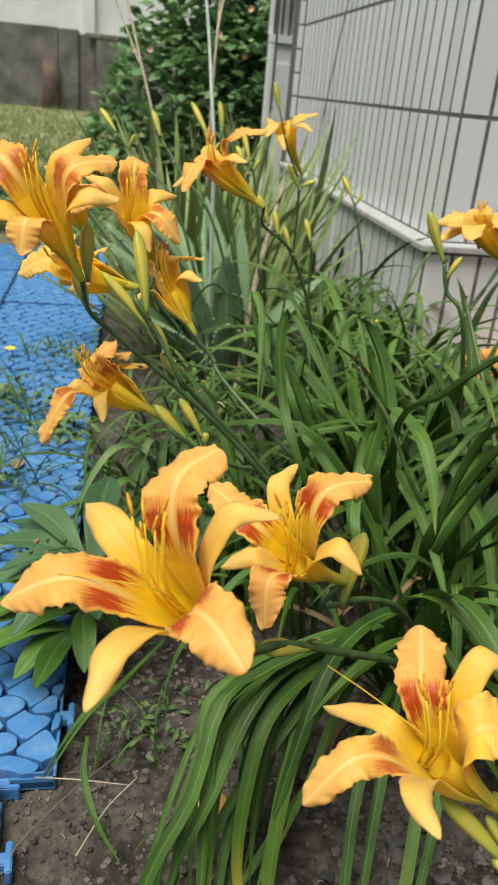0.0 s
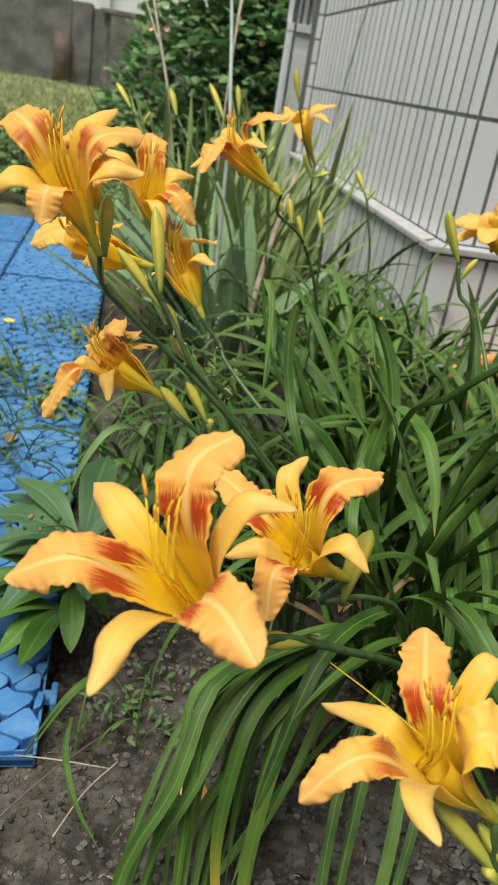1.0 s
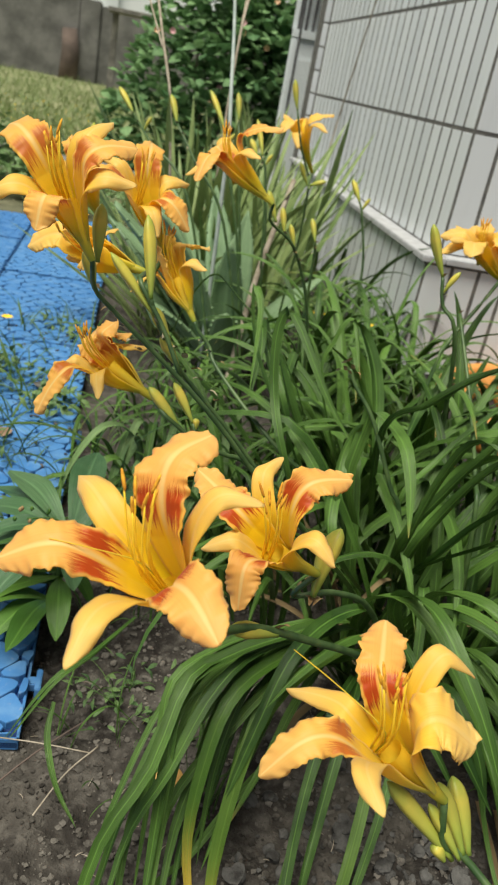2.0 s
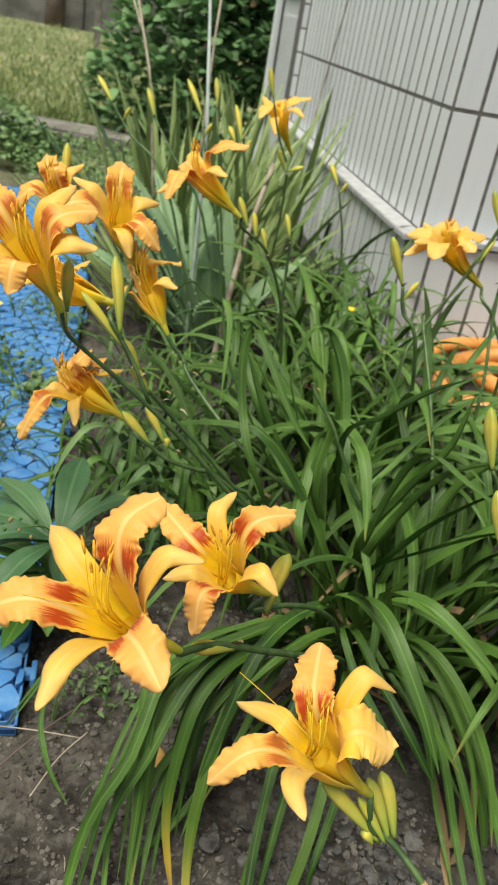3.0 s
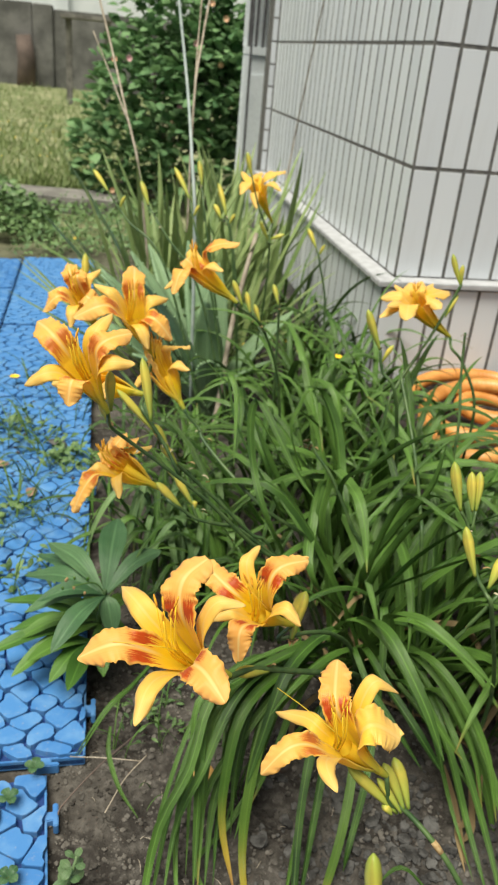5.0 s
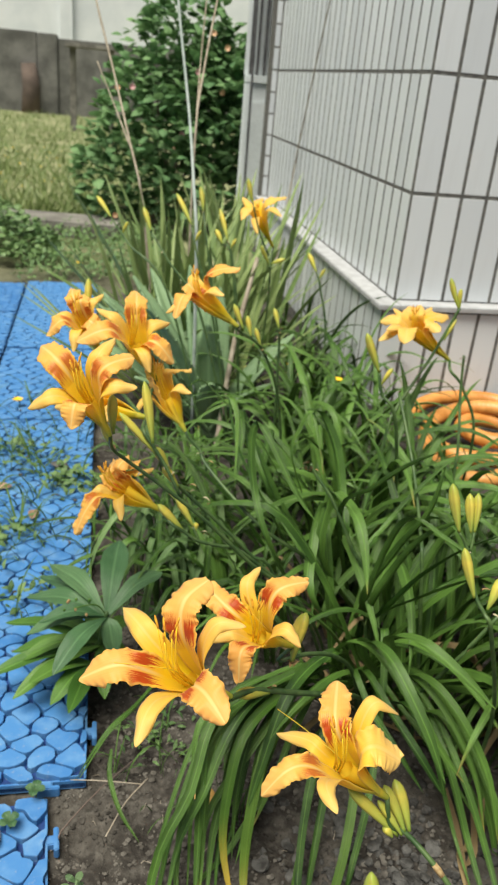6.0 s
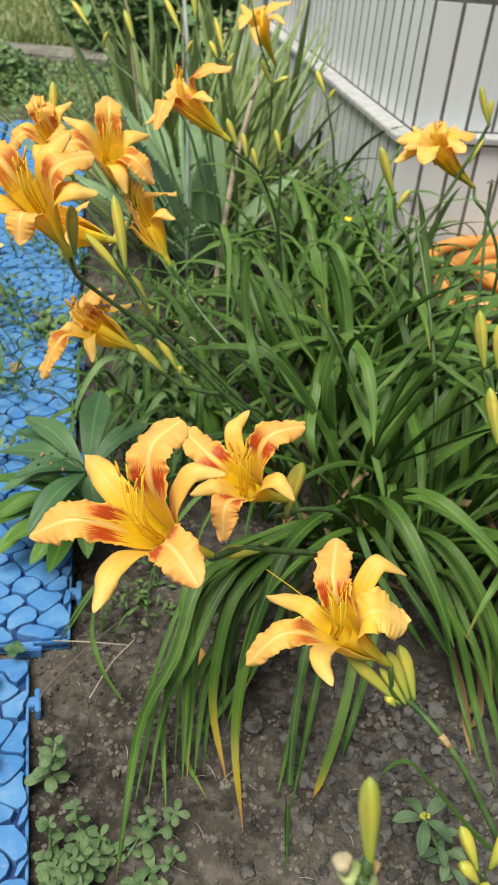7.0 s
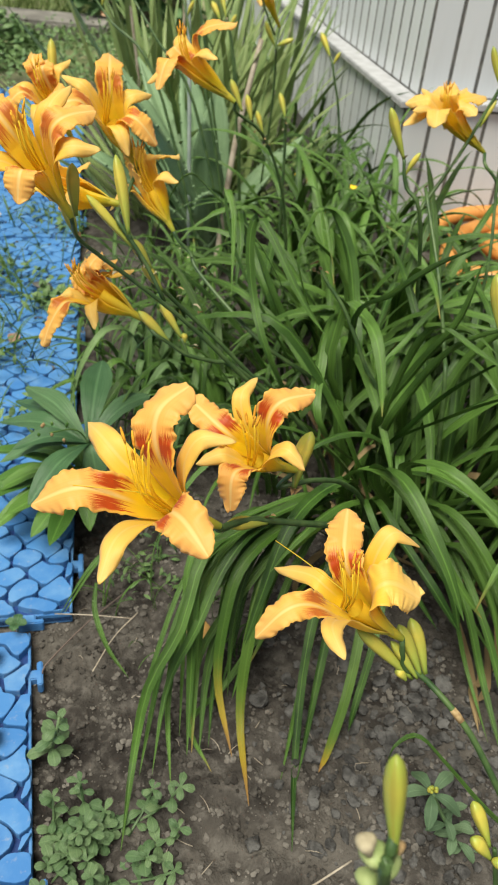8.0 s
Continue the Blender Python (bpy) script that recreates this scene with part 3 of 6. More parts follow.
def tepal(kind, throat, pipe, axis, tube, tip, mid, parent, seed, size=1.0, flare=1.0, eye=1.0, wide=1.0):
    throat, pipe, axis, tip = np.array(throat), unit(pipe), unit(axis), np.array(tip)
    r = random.Random(seed)
    out = tip - throat
    radial = unit(out - axis * (out @ axis))
    reach = np.linalg.norm(out)
    inner = 0.004 if kind == "petal" else 0.006
    ring = unit(radial - pipe * (radial @ pipe))
    base = throat - pipe * tube + ring * 0.003
    neck = throat - pipe * tube * 0.45 + ring * (inner + 0.003) * flare
    if mid is None:
        mid = throat + out * 0.60 + axis * 0.17 * reach
    else:
        mid = np.array(mid)
    lip = throat * 0.60 + mid * 0.40 + radial * 0.004 * flare + axis * 0.05 * reach
    lip, mid = (lip + axis * 0.003, mid + axis * 0.002) if kind == "petal" else (lip - axis * 0.005, mid - axis * 0.002)
    end = tip
    curve = eased([base, neck, lip, mid, end], 121 if kind == "petal" else 57, 26)
    arch = np.clip((np.linspace(0, 1, len(curve)) - 0.45) / 0.55, 0, 1)
    curve = curve + axis * (np.sin(arch * math.pi) * 0.085 * reach)[:, None]
    side_low, side_high = unit(np.cross(pipe, ring)), unit(np.cross(axis, radial))
    half = (0.0113 if kind == "petal" else 0.0079) * size * r.uniform(0.95, 1.06) * min(1.12, max(0.95, reach / 0.07))
    keys = (BLUNT_W if wide > 1.15 else PETAL_W) if kind == "petal" else SEPAL_W
    half *= wide
    across, count = (13, 121) if kind == "petal" else (9, 57)
    tang = np.gradient(curve, axis=0)
    verts, faces, uvs = [], [], []
    ph = [r.uniform(0, 6.28) for _ in range(6)]
    for i in range(count):
        u = i / (count - 1)
        t = unit(tang[i])
        k = min(1.0, max(0.0, (u - 0.25) / 0.35))
        side = side_low * (1 - k) + side_high * k
        s = unit(side - t * (side @ t))
        nrm = unit(np.cross(t, s))
        w = half * max(profile(keys, u), min(0.9, 0.3 + 1.1 * u) if flare > 1.2 and u < 0.8 else 0.0)
        for k in range(across):
            v = 2 * k / (across - 1) - 1
            cup = w * v * v * (0.46 * (1 - u) ** 1.3 - 0.30 * min(1.0, max(0.0, (u - 0.55) / 0.3)))
            rib = -0.10 * w * math.exp(-(v / 0.16) ** 2) * min(1, u * 2)
            frill = 0.0
            if kind == "petal":
                env = max(0.0, min(1.0, (u - 0.42) / 0.2)) * abs(v) ** 2.2 * min(1.0, 1.05 / size ** 2)
                frill = env * (0.0030 * math.sin(u * 21 + ph[0] + (2 if v > 0 else 0)) + 0.0009 * math.sin(u * 58 + ph[1] + (1 if v > 0 else 0)) + 0.0007 * math.sin(u * 118 + ph[4] * v))
                stretch = 1 + env * (0.065 * math.sin(u * 47 + ph[5] * v + 1.5 * math.sin(u * 13 + ph[0])) + 0.042 * math.sin(u * 118 + ph[2] * v + 2.0 * math.sin(u * 29 + ph[1])) + 0.014 * math.sin(u * 231 + ph[3] * v))
            else:
                env = max(0.0, (u - 0.45)) * abs(v) ** 2
                frill = env * 0.0022 * math.sin(u * 30 + ph[0])
                stretch = 1 + 0.03 * env * math.sin(u * 60 + ph[3])
                cup -= w * 0.7 * v * v * max(0, u - 0.45)
            verts.append(curve[i] + s * v * w * stretch + nrm * (cup + rib + frill))
            uvs.append((u, (v + 1) / 2))
    for i in range(count - 1):
        for k in range(across - 1):
            a = i * across + k
            faces.append((a, a + 1, a + across + 1, a + across))
    me = mesh_of(kind, verts, faces, uvs)
    ob = part(kind, me, (M_PETAL if eye > 0.8 else M_PETAL_FAINT if eye > 0.2 else M_PETAL_PLAIN) if kind == "petal" else M_SEPAL, parent)
    thick = ob.modifiers.new("thickness", "SOLIDIFY")
    thick.thickness, thick.offset = 0.0006, 0
    return ob


def stamens(flower, throat, axis, lift, reach, seed, pistil=None):
    r = random.Random(seed)
    throat, axis, lift = np.array(throat), unit(axis), np.array(lift)
    a = unit(np.cross(axis, (0.3, 1, 0.2)))
    b = np.cross(axis, a)
    for k in range(6):
        g = k * 1.047 + r.uniform(-0.25, 0.25)
        spread = (math.cos(g) * a + math.sin(g) * b)
        far = reach * r.uniform(0.82, 1.1)
        end = throat + unit(axis * 0.75 + lift * 0.65 + spread * 0.15) * far
        pts = spline([throat - axis * 0.028 + spread * 0.002, throat + axis * far * 0.42 + spread * 0.004, end], 8)
        v, f, u = tube_data(pts, np.linspace(0.0008, 0.0005, 8), 5)
        fil = part("filament", mesh_of("filament", v, f, u), M_FILAMENT, flower)
        d = unit(lift + spread * 0.5 + np.array((0, 0, 0.7)))
        v, f, u = tube_data(spline([end - d * 0.005, end, end + d * 0.0055], 6), [0.0005, 0.0009, 0.001, 0.001, 0.0008, 0.0004], 6)
        part("anther", mesh_of("anther", v, f, u), M_ANTHER, flower)
    if pistil is not None:
        end = np.array(pistil)
        v, f, u = tube_data(spline([throat - axis * 0.03, throat + axis * reach * 0.3, (throat + end) / 2 + axis * 0.012, end], 10), np.linspace(0.0005, 0.00026, 10), 5)
        part("pistil", mesh_of("pistil", v, f, u), M_TUBE, flower)


def lily(spec, stalk, seed, size=1.0, lift=(0, 0, 0.6), reach=0.052, pistil=None, flare=1.0, eye=1.0):
    """One open flower: a green-yellow tube with petals, sepals, stamens and pistil under it."""
    throat, axis, tube = np.array(spec["throat"]), unit(spec["axis"]), spec["tube"]
    foot = throat - axis * tube
    pts = [foot - axis * 0.012, foot, foot + axis * tube * 0.4, foot + axis * tube * 0.8]
    v, f, u = tube_data(spline(pts, 8), [0.0025, 0.0032, 0.0038, 0.0042, 0.0046, 0.0052, 0.006, 0.007], 12, cap=False)
    flower = part("flower", mesh_of("flower_tube", v, f, u), M_TUBE, stalk, "open apricot-yellow daylily flower with rust-red eye marks")
    for k, (kind, tip, mid, *own) in enumerate(spec["tepals"]):
        tepal(kind, throat, axis, spec["face"], tube, tip, mid, flower, seed * 10 + k, size, flare, own[1] if len(own) > 1 else eye, own[0] if own else 1.0)
    stamens(flower, throat, spec["face"], lift, reach, seed, pistil)
    return foot - axis * 0.012


def bud(stalk, foot, tip, radius, name="bud", label="", mat=None):
    """A closed bud: a spindle of three grooved lobes."""
    foot, tip = np.array(foot, float), np.array(tip, float)
    d = unit(tip - foot)
    a = unit(np.cross(d, (0.4, 0.8, 0.2)))
    b = np.cross(d, a)
    keys = [(0, 0.32), (0.08, 0.36), (0.25, 0.62), (0.5, 0.92), (0.7, 1.0), (0.86, 0.82), (0.95, 0.5), (1, 0.12)]
    radius *= 0.78
    bend = unit(np.cross(d, (0.2, 0.3, 0.9))) * 0.03 * np.linalg.norm(tip - foot)
    n, sides = 14, 15
    verts, faces, uvs = [], [], []
    for i in range(n):
        u = i / (n - 1)
        c = foot + (tip - foot) * u + bend * math.sin(u * math.pi)
        for k in range(sides):
            g = 2 * math.pi * k / sides
            rad = radius * profile(keys, u) * (1 + 0.10 * math.cos(3 * g + u * 0.8) * min(1, u * 3))
            verts.append(c + rad * (math.cos(g) * a + math.sin(g) * b))
            uvs.append((u, k / sides))
    for i in range(n - 1):
        for k in range(sides):
            q = (k + 1) % sides
            faces.append((i * sides + k, i * sides + q, (i + 1) * sides + q, (i + 1) * sides + k))
    faces += [tuple(range(sides))[::-1], tuple((n - 1) * sides + k for k in range(sides))]
    return part(name, mesh_of(name, verts, faces, uvs), mat or M_BUD, stalk, label)


def stem(stalk, pts, r0=0.0028, r1=0.0022, name="stem", count=26, mat=None):
    c = spline(pts, count)
    v, f, u = tube_data(c, np.linspace(r0, r1, count), 8)
    return part(name, mesh_of(name, v, f, u), mat or M_STEM, stalk)


def bract(stalk, p, d, size=0.012):
    p, d = np.array(p, float), unit(d)
    c = spline([p, p + d * size * 0.5 + np.array((0, 0, size * 0.15)), p + d * size], 5)
    v, f, u = ribbon_data(c, unit(np.cross(d, (0, 0.3, 1))), np.array((0.9, 1, 0.8, 0.5, 0.1)) * size * 0.3, 0.4)
    return part("bract", mesh_of("bract", v, f, u), M_NODE if RNG.random() < 0.4 else M_SPECK, stalk)


F_MAIN = dict(throat=(0.082, -0.221, 0.357), axis=(-0.762, -0.210, 0.612), face=(-0.422, -0.422, 0.803), tube=0.043,
    tepals=[('petal', (0.002, -0.224, 0.364), (0.034, -0.225, 0.374)),
            ('sepal', (0.043, -0.287, 0.357), (0.054, -0.263, 0.367)),
            ('petal', (0.104, -0.295, 0.382), (0.095, -0.268, 0.383)),
            ('sepal', (0.127, -0.227, 0.410), (0.106, -0.222, 0.410)),
            ('petal', (0.102, -0.186, 0.425), (0.084, -0.199, 0.411), 1.16),
            ('sepal', (0.036, -0.152, 0.374), (0.048, -0.180, 0.380))])
F_SECOND = dict(throat=(0.157, -0.139, 0.327), axis=(-0.841, -0.224, 0.493), face=(-0.100, -0.500, 0.860), tube=0.036,
    tepals=[('petal', (0.204, -0.126, 0.376), (0.174, -0.131, 0.368)),
            ('sepal', (0.166, -0.091, 0.369), (0.150, -0.110, 0.364)),
            ('petal', (0.110, -0.092, 0.354), (0.128, -0.118, 0.345)),
            ('sepal', (0.114, -0.142, 0.325), (0.132, -0.144, 0.335)),
            ('petal', (0.137, -0.177, 0.307), (0.138, -0.164, 0.325)),
            ('sepal', (0.190, -0.175, 0.342), (0.177, -0.161, 0.352))])
F_LOW = dict(throat=(0.207, -0.260, 0.294), axis=(-0.775, 0.097, 0.624), face=(-0.150, -0.450, 0.880), tube=0.047,
    tepals=[('petal', (0.217, -0.204, 0.329), (0.208, -0.231, 0.319), 1.16, 1.0),
            ('sepal', (0.166, -0.214, 0.283), (0.187, -0.236, 0.296)),
            ('petal', (0.141, -0.278, 0.286), (0.162, -0.270, 0.301), 0.9),
            ('sepal', (0.187, -0.320, 0.313), (0.184, -0.297, 0.314)),
            ('petal', (0.256, -0.268, 0.302), (0.234, -0.262, 0.312), 1.4, 0.0),
            ('sepal', (0.262, -0.237, 0.320), (0.239, -0.236, 0.335))])
F_CLUSTER_A = dict(throat=(0.001, 0.016, 0.500), axis=(-0.456, -0.086, 0.886), face=(-0.249, -0.617, 0.746), tube=0.040,
    tepals=[('sepal', (-0.053, 0.014, 0.485), None),
            ('petal', (-0.043, 0.065, 0.531), None),
            ('sepal', (0.029, 0.054, 0.545), None),
            ('petal', (0.047, 0.032, 0.533), None),
            ('sepal', (0.050, 0.005, 0.512), None),
            ('petal', (-0.012, -0.013, 0.476), None)])
F_CLUSTER_B = dict(throat=(0.055, 0.331, 0.457), axis=(-0.493, 0.132, 0.860), face=(0.100, -0.597, 0.796), tube=0.056,
    tepals=[('petal', (0.061, 0.390, 0.505), None),
            ('sepal', (0.007, 0.356, 0.487), None),
            ('sepal', (0.107, 0.353, 0.472), None),
            ('petal', (0.110, 0.300, 0.431), None),
            ('petal', (-0.019, 0.310, 0.455), None),
            ('sepal', (0.078, 0.283, 0.423), None)])
F_CLUSTER_C = dict(throat=(-0.014, 0.394, 0.459), axis=(-0.473, 0.052, 0.880), face=(-0.300, -0.550, 0.780), tube=0.046,
    tepals=[('sepal', (-0.058, 0.409, 0.457), None),
            ('petal', (-0.063, 0.385, 0.438), None),
            ('petal', (-0.029, 0.442, 0.491), None),
            ('sepal', (0.015, 0.418, 0.491), None),
            ('petal', (0.015, 0.363, 0.452), None),
            ('sepal', (-0.025, 0.349, 0.427), None),
            ('petal', (-0.011, 0.422, 0.490), None)])
F_CLUSTER_D = dict(throat=(0.020, 0.155, 0.426), axis=(-0.963, 0.239, 0.126), face=(-0.731, -0.507, 0.457), tube=0.038,
    tepals=[('petal', (-0.039, 0.165, 0.422), (-0.008, 0.159, 0.437)),
            ('sepal', (-0.009, 0.138, 0.446), None),
            ('petal', (0.002, 0.192, 0.451), None),
            ('sepal', (0.037, 0.193, 0.444), None),
            ('petal', (0.022, 0.122, 0.424), None),
            ('sepal', (-0.006, 0.176, 0.414), None)])
F_SIDE = dict(throat=(0.100, 0.308, 0.384), axis=(-0.474, 0.477, 0.741), face=(-0.451, -0.050, 0.891), tube=0.049,
    tepals=[('petal', (0.139, 0.336, 0.409), (0.110, 0.323, 0.406)),
            ('sepal', (0.133, 0.274, 0.398), (0.116, 0.285, 0.403)),
            ('petal', (0.078, 0.303, 0.410), None),
            ('sepal', (0.064, 0.307, 0.370), None),
            ('petal', (0.086, 0.367, 0.405), None),
            ('sepal', (0.056, 0.291, 0.358), None)])
F_DROOP = dict(throat=(0.036, 0.117, 0.342), axis=(-0.862, 0.221, 0.455), face=(-0.553, -0.503, 0.664), tube=0.046,
    tepals=[('petal', (-0.014, 0.083, 0.298), (0.008, 0.096, 0.330), 0.92),
            ('sepal', (0.002, 0.119, 0.333), None),
            ('sepal', (0.038, 0.066, 0.326), (0.035, 0.083, 0.340)),
            ('petal', (0.031, 0.149, 0.361), None),
            ('petal', (0.060, 0.152, 0.359), None),
            ('sepal', (0.078, 0.153, 0.347), None),
            ('petal', (0.046, 0.132, 0.375), None),
            ('petal', (0.019, 0.144, 0.347), None)])
F_MID = dict(throat=(0.153, 0.406, 0.499), axis=(-0.756, 0.426, 0.498), face=(-0.402, -0.151, 0.903), tube=0.061,
    tepals=[('petal', (0.206, 0.385, 0.545), (0.172, 0.405, 0.528)),
            ('sepal', (0.103, 0.381, 0.478), (0.129, 0.387, 0.496)),
            ('sepal', (0.182, 0.360, 0.511), None),
            ('petal', (0.131, 0.435, 0.503), None),
            ('petal', (0.115, 0.365, 0.475), None),
            ('sepal', (0.147, 0.462, 0.516), None)])
F_FAR = dict(throat=(0.368, 1.126, 0.499), axis=(-0.524, -0.096, 0.846), face=(-0.35, -0.25, 0.90), tube=0.069,
    tepals=[('petal', (0.427, 1.120, 0.551), (0.389, 1.117, 0.532)),
            ('sepal', (0.403, 1.038, 0.519), (0.386, 1.069, 0.527)),
            ('petal', (0.318, 1.068, 0.501), (0.336, 1.097, 0.517)),
            ('sepal', (0.341, 1.219, 0.531), (0.351, 1.174, 0.515)),
            ('petal', (0.389, 1.232, 0.529), (0.378, 1.192, 0.517)),
            ('sepal', (0.345, 1.007, 0.484), (0.347, 1.050, 0.500))])
F_RIGHT = dict(throat=(0.525, 0.483, 0.434), axis=(-0.818, 0.043, 0.573), face=(-0.35, -0.50, 0.79), tube=0.075,
    tepals=[('petal', (0.469, 0.499, 0.442), (0.495, 0.486, 0.448)),
            ('sepal', (0.448, 0.436, 0.428), (0.481, 0.458, 0.437)),
            ('petal', (0.479, 0.400, 0.437), (0.493, 0.435, 0.442)),
            ('petal', (0.535, 0.552, 0.455), (0.530, 0.524, 0.446)),
            ('sepal', (0.585, 0.564, 0.452), (0.560, 0.540, 0.443)),
            ('petal', (0.598, 0.524, 0.451), (0.567, 0.504, 0.446)),
            ('sepal', (0.507, 0.545, 0.452), (0.514, 0.517, 0.447)),
            ('petal', (0.546, 0.521, 0.466), (0.530, 0.495, 0.456)),
            ('sepal', (0.457, 0.434, 0.448), (0.482, 0.452, 0.447)),
            ('petal', (0.558, 0.456, 0.440), (0.549, 0.472, 0.444))])
RUST = "open apricot-yellow daylily flower with rust-red eye marks"
GROUP_STALK = "daylily flower stalks"


def stalk_thing(label):
    return thing("daylily_stalk", label, "flower stalk", GROUP_STALK)


# main pair of flowers
s = stalk_thing("green daylily stalk with a large open apricot flower and a bud")
foot = lily(F_MAIN, s, 1, 1.08, lift=(0.05, 0.35, 0.7), reach=0.058, pistil=(0.028, -0.227, 0.381))
stem(s, [foot, (0.128, -0.188, 0.300), (0.150, -0.165, 0.285), (0.172, -0.152, 0.272), (0.200, -0.140, 0.256), (0.255, -0.105, 0.215), (0.330, -0.010, 0.11), (0.36, 0.05, -0.02)], 0.0029, 0.0029)
bud(s, (0.172, -0.154, 0.271), (0.136, -0.172, 0.289), 0.0072, label="short green-yellow bud")
bract(s, (0.172, -0.152, 0.274), (0.3, -0.4, 0.5), 0.012)
s = stalk_thing("green daylily stalk with an open apricot flower and a plump bud")
foot = lily(F_SECOND, s, 2, 1.0, lift=(-0.1, 0.3, 0.5), reach=0.046)
stem(s, [foot, (0.188, -0.115, 0.275), (0.200, -0.115, 0.276), (0.222, -0.105, 0.272), (0.262, -0.075, 0.24), (0.32, 0.0, 0.14), (0.37, 0.07, -0.02)], 0.0019, 0.0027)
bud(s, (0.199, -0.126, 0.283), (0.209, -0.118, 0.334), 0.0092, label="plump orange-green bud about to open")
for k in range(4):
    bract(s, (0.197 + 0.003 * k, -0.122, 0.279), (RNG.uniform(-1, 1), -0.6, RNG.uniform(-0.2, 0.8)), 0.009)
# low flower
s = stalk_thing("green daylily stalk with an open flower and a cluster of buds")
foot = lily(F_LOW, s, 3, 1.02, lift=(-0.1, 0.35, 0.7), reach=0.05, pistil=(0.162, -0.221, 0.318), flare=1.25, eye=0.5)
stem(s, [foot, (0.258, -0.272, 0.231), (0.273, -0.275, 0.222), (0.294, -0.300, 0.208), (0.312, -0.321, 0.184), (0.345, -0.355, 0.12), (0.40, -0.39, -0.02)], 0.0021, 0.0028)
bud(s, (0.265, -0.275, 0.221), (0.220, -0.259, 0.263), 0.0066, label="long green-yellow bud")
bud(s, (0.271, -0.274, 0.224), (0.256, -0.250, 0.253), 0.0068, mat=M_BUD_GREEN)
bud(s, (0.278, -0.270, 0.218), (0.269, -0.242, 0.249), 0.0076, mat=M_BUD_GREEN)
bud(s, (0.267, -0.278, 0.225), (0.247, -0.262, 0.250), 0.0048, mat=M_BUD_GREEN)
bud(s, (0.260, -0.276, 0.221), (0.253, -0.271, 0.229), 0.0052)
v, f, u = tube_data([(0.291, -0.297, 0.211), (0.294, -0.300, 0.208), (0.297, -0.304, 0.205)], [0.0027, 0.0031, 0.0027], 8)
part("stem_joint", mesh_of("stem_joint", v, f, u), M_NODE, s)
# cluster on the left
s = stalk_thing("leaning daylily stalk with two open flowers and several buds")
fa = lily(F_CLUSTER_A, s, 4, 1.22, lift=(-0.1, 0.35, 0.7), reach=0.040, flare=1.15, eye=0.5)
fd = lily(F_CLUSTER_D, s, 5, 1.2, lift=(-0.3, 0.0, 0.5), reach=0.04, flare=1.3, eye=0.0)
stem(s, [fa, (0.027, 0.048, 0.426), (0.043, 0.055, 0.408), (0.080, 0.061, 0.375), (0.117, 0.065, 0.341), (0.152, 0.069, 0.305), (0.191, 0.077, 0.259), (0.275, 0.105, 0.165), (0.35, 0.16, -0.02)], 0.0018, 0.0026)
stem(s, [fd, (0.061, 0.102, 0.424), (0.072, 0.093, 0.408), (0.087, 0.081, 0.387), (0.104, 0.066, 0.355)], 0.0024, 0.0020, "pedicel", 10)
bud(s, (0.028, 0.033, 0.450), (0.027, 0.039, 0.491), 0.0068, label="thick green bud")
bud(s, (0.027, 0.047, 0.426), (0.017, 0.057, 0.453), 0.0066)
for k in range(7):
    bract(s, (0.026 + 0.007 * k, 0.052 + 0.008 * k, 0.428 - 0.011 * k), (RNG.uniform(-1, 1), -0.6, RNG.uniform(-0.3, 0.8)), 0.009)
s = stalk_thing("leaning daylily stalk with two open flowers and tall buds")
fb = lily(F_CLUSTER_B, s, 6, 1.25, lift=(0.0, 0.3, 0.7), reach=0.042, flare=1.5, eye=0.5)
fc = lily(F_CLUSTER_C, s, 7, 1.15, lift=(-0.1, 0.3, 0.7), reach=0.04, flare=1.5, eye=0.5)
stem(s, [(0.072, 0.090, 0.412), (0.081, 0.096, 0.389), (0.097, 0.102, 0.359), (0.115, 0.112, 0.335), (0.164, 0.114, 0.285), (0.204, 0.116, 0.240), (0.236, 0.125, 0.207), (0.33, 0.18, -0.02)], 0.0018, 0.0025)
stem(s, [fb, (0.071, 0.261, 0.368), (0.082, 0.135, 0.373)], 0.0024, 0.0022, "pedicel", 10)
stem(s, [fc, (0.03, 0.36, 0.38), (0.072, 0.248, 0.368)], 0.0026, 0.0026, "pedicel", 10)
bud(s, (0.072, 0.090, 0.411), (0.062, 0.120, 0.474), 0.0072, label="tall green-yellow bud")
bud(s, (0.077, 0.091, 0.397), (0.035, 0.108, 0.441), 0.0058)
bud(s, (0.093, 0.101, 0.373), (0.075, 0.101, 0.402), 0.0070)
bud(s, (0.104, 0.101, 0.350), (0.085, 0.100, 0.378), 0.0068)
bud(s, (-0.008, 0.405, 0.465), (-0.006, 0.425, 0.512), 0.0068)
for k in range(8):
    bract(s, np.array((0.080, 0.092, 0.392)) + np.array((0.0095, 0.005, -0.0115)) * k, (RNG.uniform(-1, 1), -0.6, RNG.uniform(-0.3, 0.8)), 0.010)
s = stalk_thing("leaning daylily stalk with one trumpet flower seen from its side")
fe = lily(F_SIDE, s, 8, 1.25, lift=(0.1, 0.2, 0.8), reach=0.046, flare=1.7, eye=0.0)
stem(s, [fe, (0.135, 0.275, 0.329), (0.149, 0.270, 0.315), (0.156, 0.255, 0.301), (0.190, 0.213, 0.272), (0.233, 0.172, 0.241), (0.315, 0.170, 0.17), (0.37, 0.21, -0.02)], 0.0021, 0.0026)
for k in range(4):
    bract(s, (0.140 + 0.01 * k, 0.276 - 0.01 * k, 0.318 - 0.007 * k), (RNG.uniform(-1, 1), -0.6, RNG.uniform(-0.3, 0.8)), 0.008)
